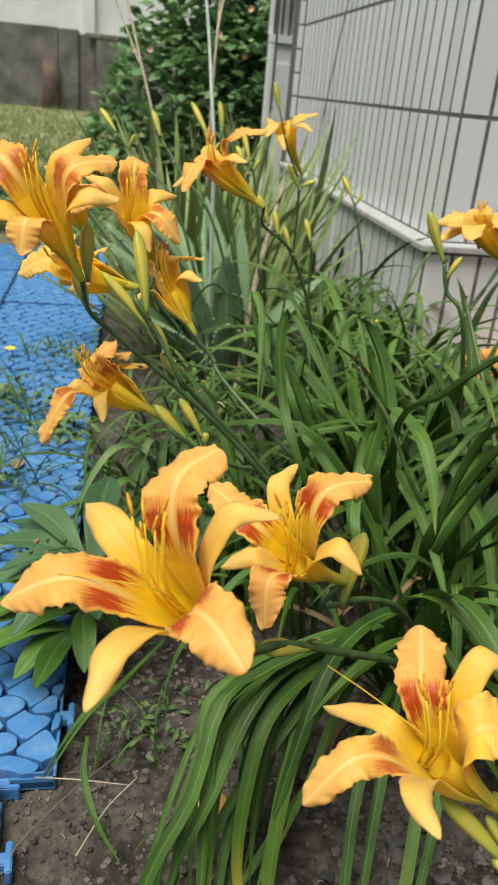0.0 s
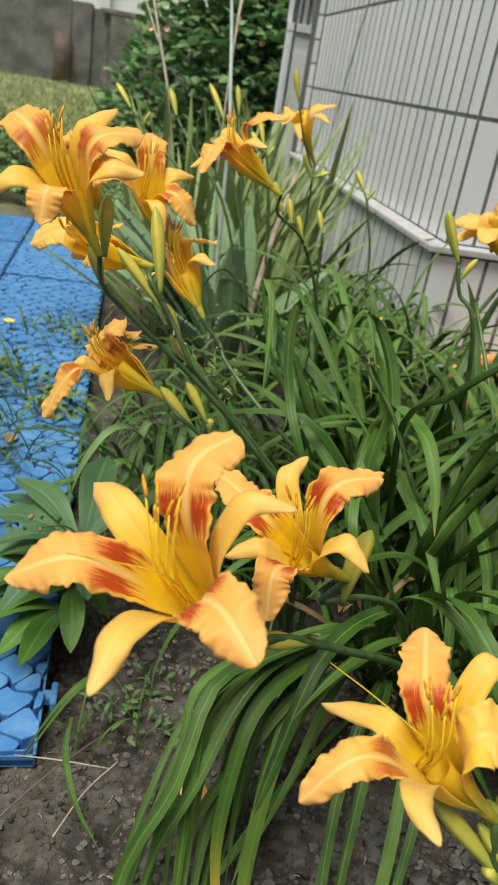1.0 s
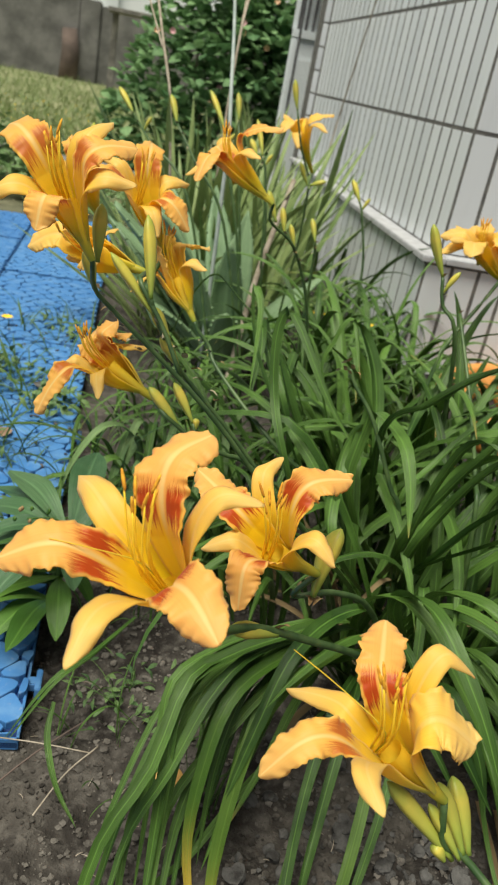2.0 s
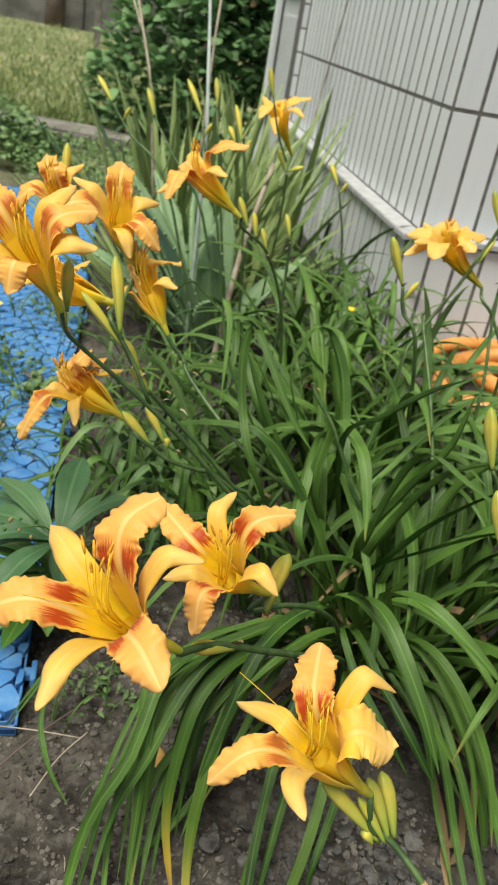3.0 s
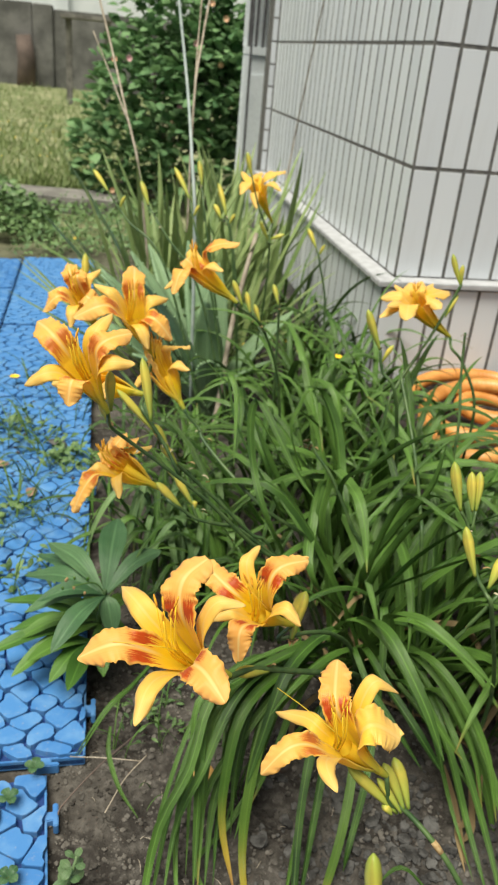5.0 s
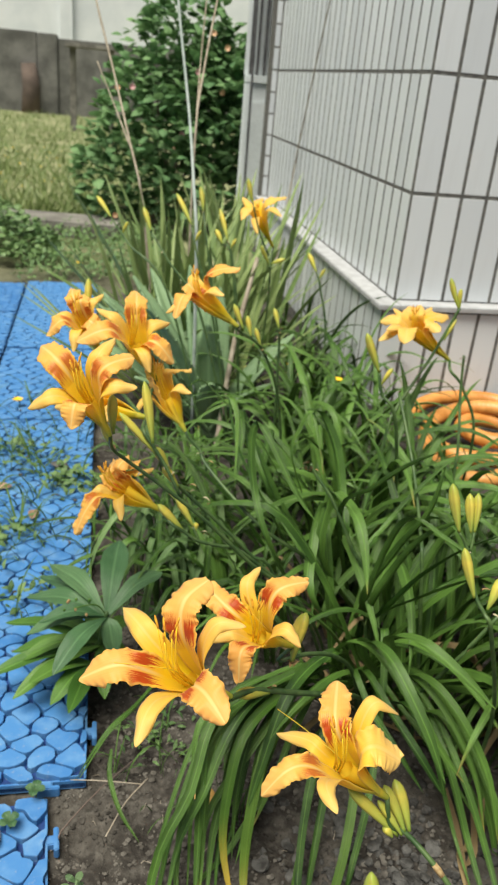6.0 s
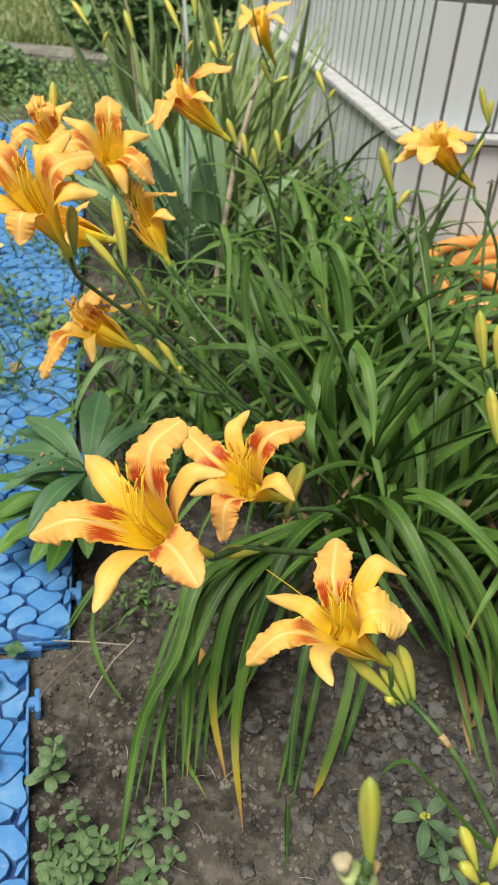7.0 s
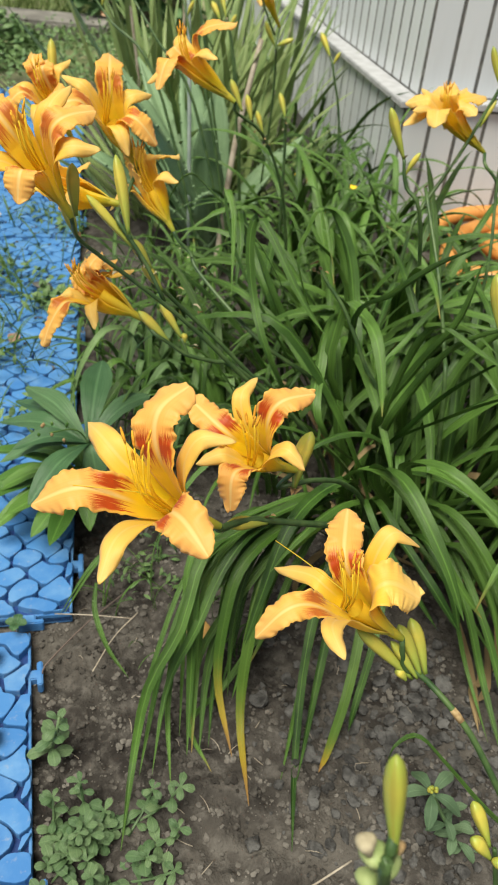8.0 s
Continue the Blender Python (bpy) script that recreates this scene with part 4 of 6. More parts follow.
s = stalk_thing("leaning daylily stalk with a half-withered flower and short buds")
fl = lily(F_DROOP, s, 9, 1.0, lift=(-0.3, 0.1, 0.8), reach=0.036, flare=1.6, eye=0.5)
stem(s, [fl, (0.095, 0.081, 0.313), (0.111, 0.081, 0.301), (0.129, 0.080, 0.288), (0.156, 0.085, 0.277), (0.189, 0.095, 0.258), (0.29, 0.13, 0.14), (0.36, 0.18, -0.02)], 0.0019, 0.0026)
bud(s, (0.111, 0.081, 0.301), (0.080, 0.092, 0.332), 0.0066)
bud(s, (0.123, 0.087, 0.304), (0.102, 0.102, 0.335), 0.0058)
bud(s, (0.126, 0.085, 0.299), (0.125, 0.090, 0.308), 0.0045)
stem(s, [(0.123, 0.087, 0.304), (0.129, 0.080, 0.288)], 0.0016, 0.0018, "pedicel", 5)
for k in range(3):
    bract(s, (0.128 + 0.008 * k, 0.113, 0.283 - 0.004 * k), (RNG.uniform(-1, 1), -0.6, RNG.uniform(-0.3, 0.8)), 0.009)
# middle flower
s = stalk_thing("upright daylily stalk with one trumpet flower and buds")
fm = lily(F_MID, s, 10, 1.25, lift=(-0.05, 0.1, 0.9), reach=0.036, flare=1.4, eye=0.5)
stem(s, [fm, (0.225, 0.470, 0.428), (0.258, 0.485, 0.405), (0.280, 0.500, 0.375), (0.303, 0.508, 0.324), (0.321, 0.519, 0.252), (0.334, 0.53, 0.14), (0.34, 0.54, -0.02)], 0.0019, 0.0027)
for a, b, r in (((0.236, 0.487, 0.425), (0.220, 0.50, 0.462), 0.0062), ((0.250, 0.487, 0.412), (0.243, 0.50, 0.444), 0.0056), ((0.268, 0.49, 0.396), (0.258, 0.50, 0.424), 0.005)):
    bud(s, a, b, r)
for k in range(4):
    bract(s, (0.250 + 0.01 * k, 0.486 + 0.004 * k, 0.410 - 0.011 * k), (RNG.uniform(-1, 1), -0.6, RNG.uniform(-0.3, 0.8)), 0.009)
# far flower and the buds round it
s = stalk_thing("daylily stalk with one flower and buds near the wall")
ff = lily(F_FAR, s, 11, 1.1, lift=(0.0, 0.1, 0.9), reach=0.03, eye=0.0)
stem(s, [ff, (0.376, 0.99, 0.42), (0.380, 1.00, 0.40), (0.385, 1.02, 0.30), (0.38, 1.05, 0.1), (0.38, 1.06, -0.02)], 0.0019, 0.0027)
for a, b, r in (((0.375, 0.99, 0.42), (0.352, 0.99, 0.462), 0.006), ((0.378, 1.0, 0.42), (0.41, 0.99, 0.435), 0.006), ((0.325, 0.98, 0.55), (0.312, 0.99, 0.60), 0.007)):
    bud(s, a, b, r)
stem(s, [(0.325, 0.98, 0.55), (0.345, 0.98, 0.49), (0.372, 0.99, 0.44)], 0.0018, 0.002, "pedicel", 8)
BUD_STALKS = (
    ((-0.005, 1.124, 0.527), (0.028, 1.09, 0.486), (0.067, 1.0, 0.446), (0.148, 0.925, 0.36), (0.25, 0.86, -0.02)),
    ((0.091, 0.93, 0.538), (0.106, 0.90, 0.496), (0.141, 0.861, 0.446), (0.21, 0.82, 0.34), (0.30, 0.80, -0.02)),
    ((0.166, 1.044, 0.554), (0.198, 1.0, 0.496), (0.209, 0.963, 0.441), (0.25, 0.93, 0.30), (0.31, 0.90, -0.02)),
    ((0.230, 1.153, 0.557), (0.236, 1.12, 0.507), (0.243, 1.078, 0.443), (0.27, 1.04, 0.28), (0.32, 1.0, -0.02)),
    ((0.273, 1.117, 0.516), (0.290, 1.073, 0.452), (0.30, 1.06, 0.42), (0.32, 1.03, 0.28), (0.34, 1.0, -0.02)),
    ((0.256, 1.04, 0.483), (0.271, 1.019, 0.455), (0.288, 1.004, 0.438), (0.31, 0.99, 0.28), (0.34, 0.98, -0.02)),
    ((0.471, 1.029, 0.444), (0.488, 1.001, 0.406), (0.495, 0.985, 0.38), (0.52, 0.97, 0.25), (0.50, 0.93, -0.02)),
    ((0.325, 0.674, 0.410), (0.333, 0.652, 0.378), (0.337, 0.655, 0.35), (0.345, 0.66, 0.2), (0.36, 0.68, -0.02)),
    ((0.379, 0.305, 0.481), (0.402, 0.292, 0.427), (0.408, 0.285, 0.398), (0.438, 0.277, 0.336), (0.52, 0.36, -0.02)),
)
for k, pts in enumerate(BUD_STALKS):
    s = stalk_thing("thin green daylily stalk topped by a closed yellow bud")
    bud(s, pts[1], pts[0], 0.0075 if k != 7 else 0.006)
    stem(s, pts[1:], 0.002, 0.003, count=18)
    p, q = np.array(pts[1]), np.array(pts[2])
    if k % 2 == 0:
        bud(s, p * 0.4 + q * 0.6, p * 0.4 + q * 0.6 + np.array((0.012, -0.004, 0.028)), 0.0045)
    for j in range(3):
        bract(s, p * (1 - j / 3) + q * j / 3, (RNG.uniform(-1, 1), -0.5, RNG.uniform(-0.2, 0.8)), 0.008)
# flower beside the wall corner
s = stalk_thing("dark daylily stalk with one open flower near the house corner")
fr = lily(F_RIGHT, s, 12, 1.15, lift=(0.0, 0.15, 0.8), reach=0.04, flare=1.3, eye=0.0)
stem(s, [fr, (0.591, 0.456, 0.373), (0.614, 0.447, 0.347), (0.644, 0.429, 0.268), (0.64, 0.43, 0.1), (0.64, 0.43, -0.02)], 0.0024, 0.0026)
s = stalk_thing("dark daylily stalk with two small buds near the house")
stem(s, [(0.596, 0.480, 0.475), (0.588, 0.480, 0.453), (0.571, 0.475, 0.418), (0.549, 0.467, 0.377), (0.517, 0.449, 0.336), (0.499, 0.438, 0.311), (0.477, 0.414, 0.263), (0.45, 0.40, -0.02)], 0.0026, 0.0029)
bud(s, (0.594, 0.480, 0.474), (0.579, 0.499, 0.520), 0.0062, mat=M_BUD_GREEN)
bud(s, (0.596, 0.480, 0.475), (0.595, 0.487, 0.506), 0.0052, mat=M_BUD_GREEN)
bud(s, (0.577, 0.475, 0.420), (0.595, 0.481, 0.457), 0.0046)
# bud stalks at the right
s = stalk_thing("daylily stalk with five upright yellow-green buds")
for a, b, r in (((0.352, -0.108, 0.415), (0.344, -0.090, 0.458), 0.0066), ((0.366, -0.105, 0.412), (0.364, -0.09, 0.447), 0.006), ((0.370, -0.104, 0.412), (0.374, -0.088, 0.446), 0.0058), ((0.366, -0.138, 0.360), (0.356, -0.117, 0.403), 0.0064), ((0.378, -0.145, 0.351), (0.392, -0.132, 0.378), 0.006)):
    bud(s, a, b, r)
stem(s, [(0.352, -0.108, 0.415), (0.362, -0.112, 0.398), (0.368, -0.135, 0.362), (0.375, -0.146, 0.348), (0.386, -0.150, 0.325), (0.45, -0.10, 0.16), (0.47, -0.06, -0.02)], 0.0014, 0.0027)
stem(s, [(0.370, -0.104, 0.412), (0.366, -0.112, 0.395)], 0.0014, 0.0014, "pedicel", 5)
for k in range(6):
    bract(s, (0.360 + 0.005 * k, -0.115 - 0.006 * k, 0.395 - 0.01 * k), (RNG.uniform(-1, 1), -0.5, RNG.uniform(-0.2, 0.8)), 0.008)
# spent stalk with pale seed ends
s = stalk_thing("spent daylily stalk with small pale flower scars")
stem(s, [(0.280, 0.164, 0.348), (0.288, 0.159, 0.333), (0.310, 0.143, 0.304), (0.339, 0.123, 0.242), (0.359, 0.116, 0.198), (0.40, 0.12, -0.02)], 0.0016, 0.003)
for k in range(9):
    bract(s, (0.258 + RNG.uniform(0, 0.02), 0.135 - RNG.uniform(0, 0.02), 0.352 + RNG.uniform(0, 0.018)), (RNG.uniform(-1, 1), -0.5, RNG.uniform(0, 1)), 0.007)
s = stalk_thing("spent daylily stalk with small pale flower scars")
stem(s, [(0.58, 0.40, 0.42), (0.578, 0.38, 0.36), (0.57, 0.33, 0.26), (0.55, 0.3, 0.1), (0.53, 0.28, -0.02)], 0.002, 0.003)
for k in range(5):
    bract(s, (0.58 + RNG.uniform(-0.008, 0.008), 0.395, 0.40 + RNG.uniform(0, 0.018)), (RNG.uniform(-1, 1), -0.5, RNG.uniform(0, 1)), 0.007)
# bare scapes among the leaves
for pts in ([(0.459, 0.344, 0.376), (0.461, 0.249, 0.297), (0.444, 0.151, 0.247), (0.436, 0.111, 0.217), (0.47, 0.10, -0.02)],
            [(0.466, -0.038, 0.256), (0.432, -0.039, 0.202), (0.417, -0.021, 0.148), (0.411, 0.005, 0.090), (0.44, 0.04, -0.02)]):
    s = stalk_thing("bare dark green daylily stalk among the leaves")
    stem(s, pts, 0.0022, 0.0028)
    bract(s, pts[0], (0.3, -0.5, 0.6), 0.008)
# near bud close to the lens
s = stalk_thing("green daylily stalk with one pale green bud and knobbly scars")
bud(s, (0.1450, -0.4800, 0.4245), (0.1432, -0.4650, 0.4610), 0.0052, label="pale green-yellow bud", mat=M_BUD_GREEN)
stem(s, [(0.1445, -0.477, 0.430), (0.1435, -0.480, 0.424), (0.146, -0.480, 0.40), (0.20, -0.44, 0.2), (0.26, -0.40, -0.02)], 0.0019, 0.0029)
for dx, dz, r, m in ((-0.0105, 0.002, 0.0050, M_SPECK), (-0.0055, -0.0075, 0.0068, M_KNOB), (0.0015, -0.0165, 0.0074, M_KNOB), (0.0045, -0.003, 0.0024, M_NODE), (-0.009, -0.003, 0.0034, M_KNOB), (-0.004, -0.027, 0.0060, M_KNOB)):
    bud(s, (0.1445 + dx * 0.75, -0.479, 0.4255 + dz - r * 0.8), (0.1445 + dx, -0.476, 0.4255 + dz + r * 0.7), r, "bud_scar", "", m)
s = stalk_thing("small daylily buds low over the soil, one with a pale tip")
for a, b, r in (((0.303, -0.372, 0.158), (0.292, -0.352, 0.184), 0.0064), ((0.312, -0.372, 0.158), (0.324, -0.36, 0.190), 0.0066), ((0.303, -0.378, 0.152), (0.288, -0.370, 0.170), 0.0064), ((0.310, -0.380, 0.148), (0.303, -0.384, 0.160), 0.0050)):
    bud(s, a, b, r)
stem(s, [(0.307, -0.373, 0.156), (0.309, -0.376, 0.146), (0.325, -0.39, 0.07), (0.34, -0.40, -0.02)], 0.0016, 0.0024)

# ---- leaf clumps ----
GRASSY = [(0, 0.55), (0.2, 0.85), (0.5, 1.0), (0.75, 0.82), (0.9, 0.5), (1, 0.04)]
LEAF_MATS = {"leaf": M_LEAF, "old": M_LEAF_OLD, "dry": M_LEAF_DRY, "sword": M_SWORD, "pale": M_LEAF_PALE}


def blade(clump, pts, half, kind, again=False):
    n = 22
    pts = [np.array(q, float) for q in pts]
    if clump is near_clump and kind != "dry" and not again:
        for j in range(1 if RNG.random() < 0.4 else 0):
            drift = np.array((RNG.uniform(-0.03, 0.03), RNG.uniform(0.0, 0.03), -0.012))
            near = [q + drift * min(1, i / 2) for i, q in enumerate(pts)]
            blade(clump, [np.array((q[0], q[1], max(q[2], -0.012))) for q in near], half * RNG.uniform(0.55, 0.85), kind, True)
    c = spline(pts, n)
    d = c[-1] - c[0]
    side = unit(np.cross(d, (0.05, 0.02, 1.0)))
    w = profile(GRASSY, np.linspace(0, 1, n)) * half * (0.86 if clump.name.startswith("daylily_clump.") else 0.74)
    v, f, u = ribbon_data(c, side, w, RNG.uniform(0.3, 0.6), 5, 0.12, RNG.uniform(0, 6), RNG.uniform(-0.5, 0.5))
    return part("leaf", mesh_of("leaf", v, f, u), LEAF_MATS[kind], clump, "withered brown leaf" if kind == "dry" else ("leaf yellowing at its tip" if kind == "old" else ""))


def arch_mesh(length, rise, droop, half, twist, kink=0.0):
    """A leaf that rises from the root, arches over and hangs, in its own plane."""
    pts, x, z, ang, n = [], 0.0, 0.0, rise, 20
    for i in range(n):
        pts.append((x, 0.0, z))
        t = i / (n - 1)
        ang -= droop * (0.25 + 2.2 * t ** 1.6) / n + kink * math.exp(-((t - 0.62) / 0.05) ** 2)
        x += math.cos(ang) * length / n
        z += math.sin(ang) * length / n
    c = np.array(pts)
    v, f, u = ribbon_data(c, np.array((0.0, 1.0, 0.0)), profile(GRASSY, np.linspace(0, 1, n)) * half, RNG.uniform(0.25, 0.55), 5, 0.1, RNG.uniform(0, 6), twist)
    return mesh_of("leaf", v, f, u)


ARCHES = [arch_mesh(RNG.uniform(0.36, 0.58), radians(RNG.uniform(60, 87)), radians(RNG.uniform(70, 165)), RNG.uniform(0.0058, 0.0092), RNG.uniform(-0.6, 0.6), RNG.choice((0, 0, 0.25, 0.5))) for _ in range(48)]
SWORDS = [arch_mesh(RNG.uniform(0.40, 0.66), radians(RNG.uniform(52, 86)), radians(RNG.uniform(0, 35)), RNG.uniform(0.007, 0.0115), RNG.uniform(-0.5, 0.5)) for _ in range(16)]
LEANING = [arch_mesh(RNG.uniform(0.38, 0.58), radians(RNG.uniform(32, 58)), radians(RNG.uniform(-8, 20)), RNG.uniform(0.007, 0.0115), RNG.uniform(-0.5, 0.5)) for _ in range(12)]
THIN = [arch_mesh(RNG.uniform(0.12, 0.26), radians(RNG.uniform(55, 88)), radians(RNG.uniform(40, 150)), RNG.uniform(0.0018, 0.0032), RNG.uniform(-0.7, 0.7)) for _ in range(14)]
DRY = [arch_mesh(RNG.uniform(0.16, 0.30), radians(RNG.uniform(35, 70)), radians(RNG.uniform(90, 170)), RNG.uniform(0.004, 0.007), RNG.uniform(-1.0, 1.0), RNG.choice((0, 0.5))) for _ in range(8)]
for me in DRY:
    me.materials.append(M_LEAF_DRY)
for me in ARCHES:
    me.materials.append(M_LEAF)
for me in SWORDS + LEANING:
    me.materials.append(M_SWORD)
for me in THIN:
    me.materials.append(M_LEAF)


def tuft(clump, x, y, count, spread, meshes, heading=None, fan=180, scale=(0.8, 1.1)):
    for k in range(count):
        a = RNG.uniform(0, 360) if heading is None else heading + RNG.uniform(-fan, fan)
        r = spread * math.sqrt(RNG.random())
        g = RNG.uniform(0, 6.28)
        ob = part("leaf", RNG.choice(meshes), None, clump)
        m = pose(x + r * math.cos(g), y + r * math.sin(g), GROUND - 0.005, RNG.uniform(-9, 9), RNG.uniform(-8, 8), a)
        ob.matrix_local = m @ Matrix.Scale(RNG.uniform(*scale), 4)


CLUMP = "dense clump of arching strap-shaped green daylily leaves"
near_clump = thing("daylily_clump", CLUMP + " with some yellow tips", "plant", "daylily clumps")
middle_clump = thing("daylily_clump", CLUMP, "plant", "daylily clumps")
blade(near_clump, [(0.340, 0.080, 0.000), (0.303, 0.024, 0.155), (0.315, -0.017, 0.205), (0.337, -0.050, 0.201), (0.357, -0.086, 0.175), (0.387, -0.120, 0.135), (0.412, -0.135, 0.105)], 0.0085, 'leaf')
blade(near_clump, [(0.360, 0.100, 0.000), (0.367, 0.045, 0.133), (0.391, 0.018, 0.172), (0.417, -0.030, 0.183), (0.442, -0.072, 0.167), (0.465, -0.108, 0.140)], 0.009, 'leaf')
blade(near_clump, [(0.330, 0.120, 0.000), (0.313, 0.030, 0.149), (0.270, 0.001, 0.165), (0.224, -0.045, 0.157), (0.194, -0.087, 0.108), (0.173, -0.117, 0.060)], 0.0095, 'leaf')
blade(near_clump, [(0.330, 0.120, 0.000), (0.277, 0.019, 0.140), (0.217, -0.020, 0.155), (0.165, -0.048, 0.153), (0.131, -0.071, 0.138), (0.124, -0.103, 0.100), (0.120, -0.132, 0.041), (0.113, -0.183, -0.010)], 0.0085, 'leaf')
blade(near_clump, [(0.340, 0.080, 0.000), (0.252, 0.012, 0.123), (0.185, -0.032, 0.147), (0.137, -0.065, 0.148), (0.110, -0.117, 0.102), (0.077, -0.152, 0.061), (0.060, -0.192, 0.000), (0.047, -0.267, -0.010)], 0.0075, 'leaf')
blade(near_clump, [(0.360, 0.100, 0.000), (0.264, 0.012, 0.126), (0.197, -0.033, 0.148), (0.158, -0.068, 0.133), (0.126, -0.113, 0.095), (0.097, -0.141, 0.048), (0.078, -0.200, -0.010)], 0.0075, 'leaf')
blade(near_clump, [(0.380, 0.070, 0.000), (0.277, 0.008, 0.124), (0.224, -0.023, 0.136), (0.176, -0.063, 0.126), (0.155, -0.101, 0.086), (0.148, -0.134, 0.030), (0.157, -0.190, -0.010)], 0.0085, 'old')
blade(near_clump, [(0.330, 0.120, 0.000), (0.298, 0.012, 0.119), (0.250, -0.025, 0.123), (0.202, -0.074, 0.110), (0.179, -0.118, 0.060), (0.171, -0.155, -0.010), (0.166, -0.240, -0.010)], 0.009, 'old')
blade(near_clump, [(0.340, 0.080, 0.000), (0.304, -0.004, 0.099), (0.267, -0.056, 0.085), (0.238, -0.125, 0.033), (0.217, -0.204, -0.010), (0.198, -0.286, -0.010)], 0.0065, 'leaf')
blade(near_clump, [(0.360, 0.100, 0.000), (0.313, 0.002, 0.092), (0.281, -0.066, 0.058), (0.253, -0.131, 0.011), (0.216, -0.221, -0.010)], 0.007, 'leaf')
blade(near_clump, [(0.380, 0.070, 0.000), (0.339, -0.002, 0.094), (0.311, -0.082, 0.045), (0.287, -0.137, 0.005), (0.256, -0.190, -0.010), (0.239, -0.215, -0.010)], 0.0075, 'old')
blade(near_clump, [(0.380, 0.070, 0.000), (0.358, -0.013, 0.085), (0.326, -0.091, 0.036), (0.297, -0.143, -0.009), (0.280, -0.175, -0.010)], 0.006, 'leaf')
blade(near_clump, [(0.360, 0.100, 0.000), (0.405, 0.022, 0.112), (0.435, -0.043, 0.118), (0.450, -0.120, 0.085), (0.464, -0.190, 0.026), (0.457, -0.260, -0.010)], 0.009, 'leaf')
blade(near_clump, [(0.380, 0.070, 0.000), (0.328, -0.005, 0.153), (0.343, -0.068, 0.146), (0.363, -0.116, 0.128), (0.392, -0.142, 0.088)], 0.008, 'leaf')
blade(near_clump, [(0.360, 0.100, 0.000), (0.373, 0.044, 0.134), (0.363, 0.032, 0.183), (0.353, -0.015, 0.141), (0.346, -0.047, 0.086)], 0.007, 'leaf')
blade(near_clump, [(0.380, 0.070, 0.000), (0.387, 0.052, 0.113), (0.406, -0.020, 0.106), (0.418, -0.094, 0.076), (0.429, -0.149, 0.021), (0.429, -0.227, -0.010)], 0.0085, 'leaf')
blade(near_clump, [(0.340, 0.080, 0.000), (0.339, 0.028, 0.101), (0.232, -0.026, 0.117), (0.177, -0.070, 0.091), (0.134, -0.105, 0.048), (0.120, -0.150, -0.010)], 0.007, 'leaf')
blade(near_clump, [(0.330, 0.120, 0.000), (0.254, 0.026, 0.126), (0.194, -0.027, 0.121), (0.166, -0.068, 0.090), (0.140, -0.110, 0.026), (0.125, -0.182, -0.010)], 0.008, 'leaf')
blade(near_clump, [(0.340, 0.080, 0.000), (0.269, 0.032, 0.121), (0.214, -0.014, 0.128), (0.184, -0.057, 0.111), (0.166, -0.096, 0.070), (0.159, -0.133, 0.008)], 0.007, 'leaf')
blade(near_clump, [(0.360, 0.100, 0.000), (0.282, 0.026, 0.116), (0.234, -0.015, 0.115), (0.203, -0.057, 0.100), (0.185, -0.096, 0.058), (0.164, -0.132, 0.001)], 0.0075, 'leaf')
blade(near_clump, [(0.380, 0.070, 0.000), (0.239, 0.014, 0.122), (0.181, -0.029, 0.132), (0.150, -0.059, 0.124), (0.134, -0.091, 0.093), (0.127, -0.120, 0.042), (0.118, -0.181, -0.010)], 0.008, 'leaf')
blade(near_clump, [(0.330, 0.120, 0.000), (0.226, 0.016, 0.121), (0.169, -0.029, 0.129), (0.135, -0.067, 0.118), (0.110, -0.107, 0.081), (0.097, -0.142, 0.021), (0.095, -0.213, -0.010)], 0.0065, 'leaf')
blade(near_clump, [(0.340, 0.080, 0.000), (0.220, 0.020, 0.125), (0.156, -0.036, 0.133), (0.123, -0.076, 0.111), (0.094, -0.128, 0.066), (0.082, -0.149, 0.024), (0.066, -0.199, -0.010)], 0.006, 'leaf')
blade(near_clump, [(0.360, 0.100, 0.000), (0.308, 0.029, 0.129), (0.247, -0.003, 0.136), (0.190, -0.048, 0.126), (0.161, -0.081, 0.088), (0.147, -0.114, 0.031)], 0.008, 'leaf')
blade(near_clump, [(0.380, 0.070, 0.000), (0.295, 0.020, 0.112), (0.246, -0.031, 0.096), (0.214, -0.080, 0.072), (0.181, -0.116, 0.029)], 0.007, 'leaf')
blade(near_clump, [(0.330, 0.120, 0.000), (0.386, 0.048, 0.108), (0.421, -0.026, 0.120), (0.443, -0.084, 0.098), (0.466, -0.137, 0.048)], 0.008, 'leaf')
blade(near_clump, [(0.340, 0.080, 0.000), (0.403, 0.045, 0.091), (0.430, -0.043, 0.082), (0.446, -0.114, 0.040), (0.457, -0.166, -0.010)], 0.007, 'leaf')
blade(near_clump, [(0.360, 0.100, 0.000), (0.359, 0.048, 0.100), (0.384, -0.013, 0.092), (0.414, -0.073, 0.070), (0.452, -0.139, 0.024)], 0.008, 'leaf')
blade(near_clump, [(0.380, 0.070, 0.000), (0.374, 0.062, 0.123), (0.411, 0.025, 0.153), (0.448, -0.023, 0.150), (0.474, -0.067, 0.131)], 0.008, 'leaf')
blade(near_clump, [(0.340, 0.080, 0.000), (0.215, -0.060, 0.030), (0.160, -0.111, -0.005), (0.120, -0.150, -0.010), (0.135, -0.203, -0.010)], 0.005, 'leaf')
blade(near_clump, [(0.420, 0.100, 0.000), (0.365, -0.001, 0.163), (0.350, -0.017, 0.210), (0.371, -0.055, 0.233), (0.404, -0.093, 0.220), (0.433, -0.124, 0.200)], 0.0105, 'leaf')
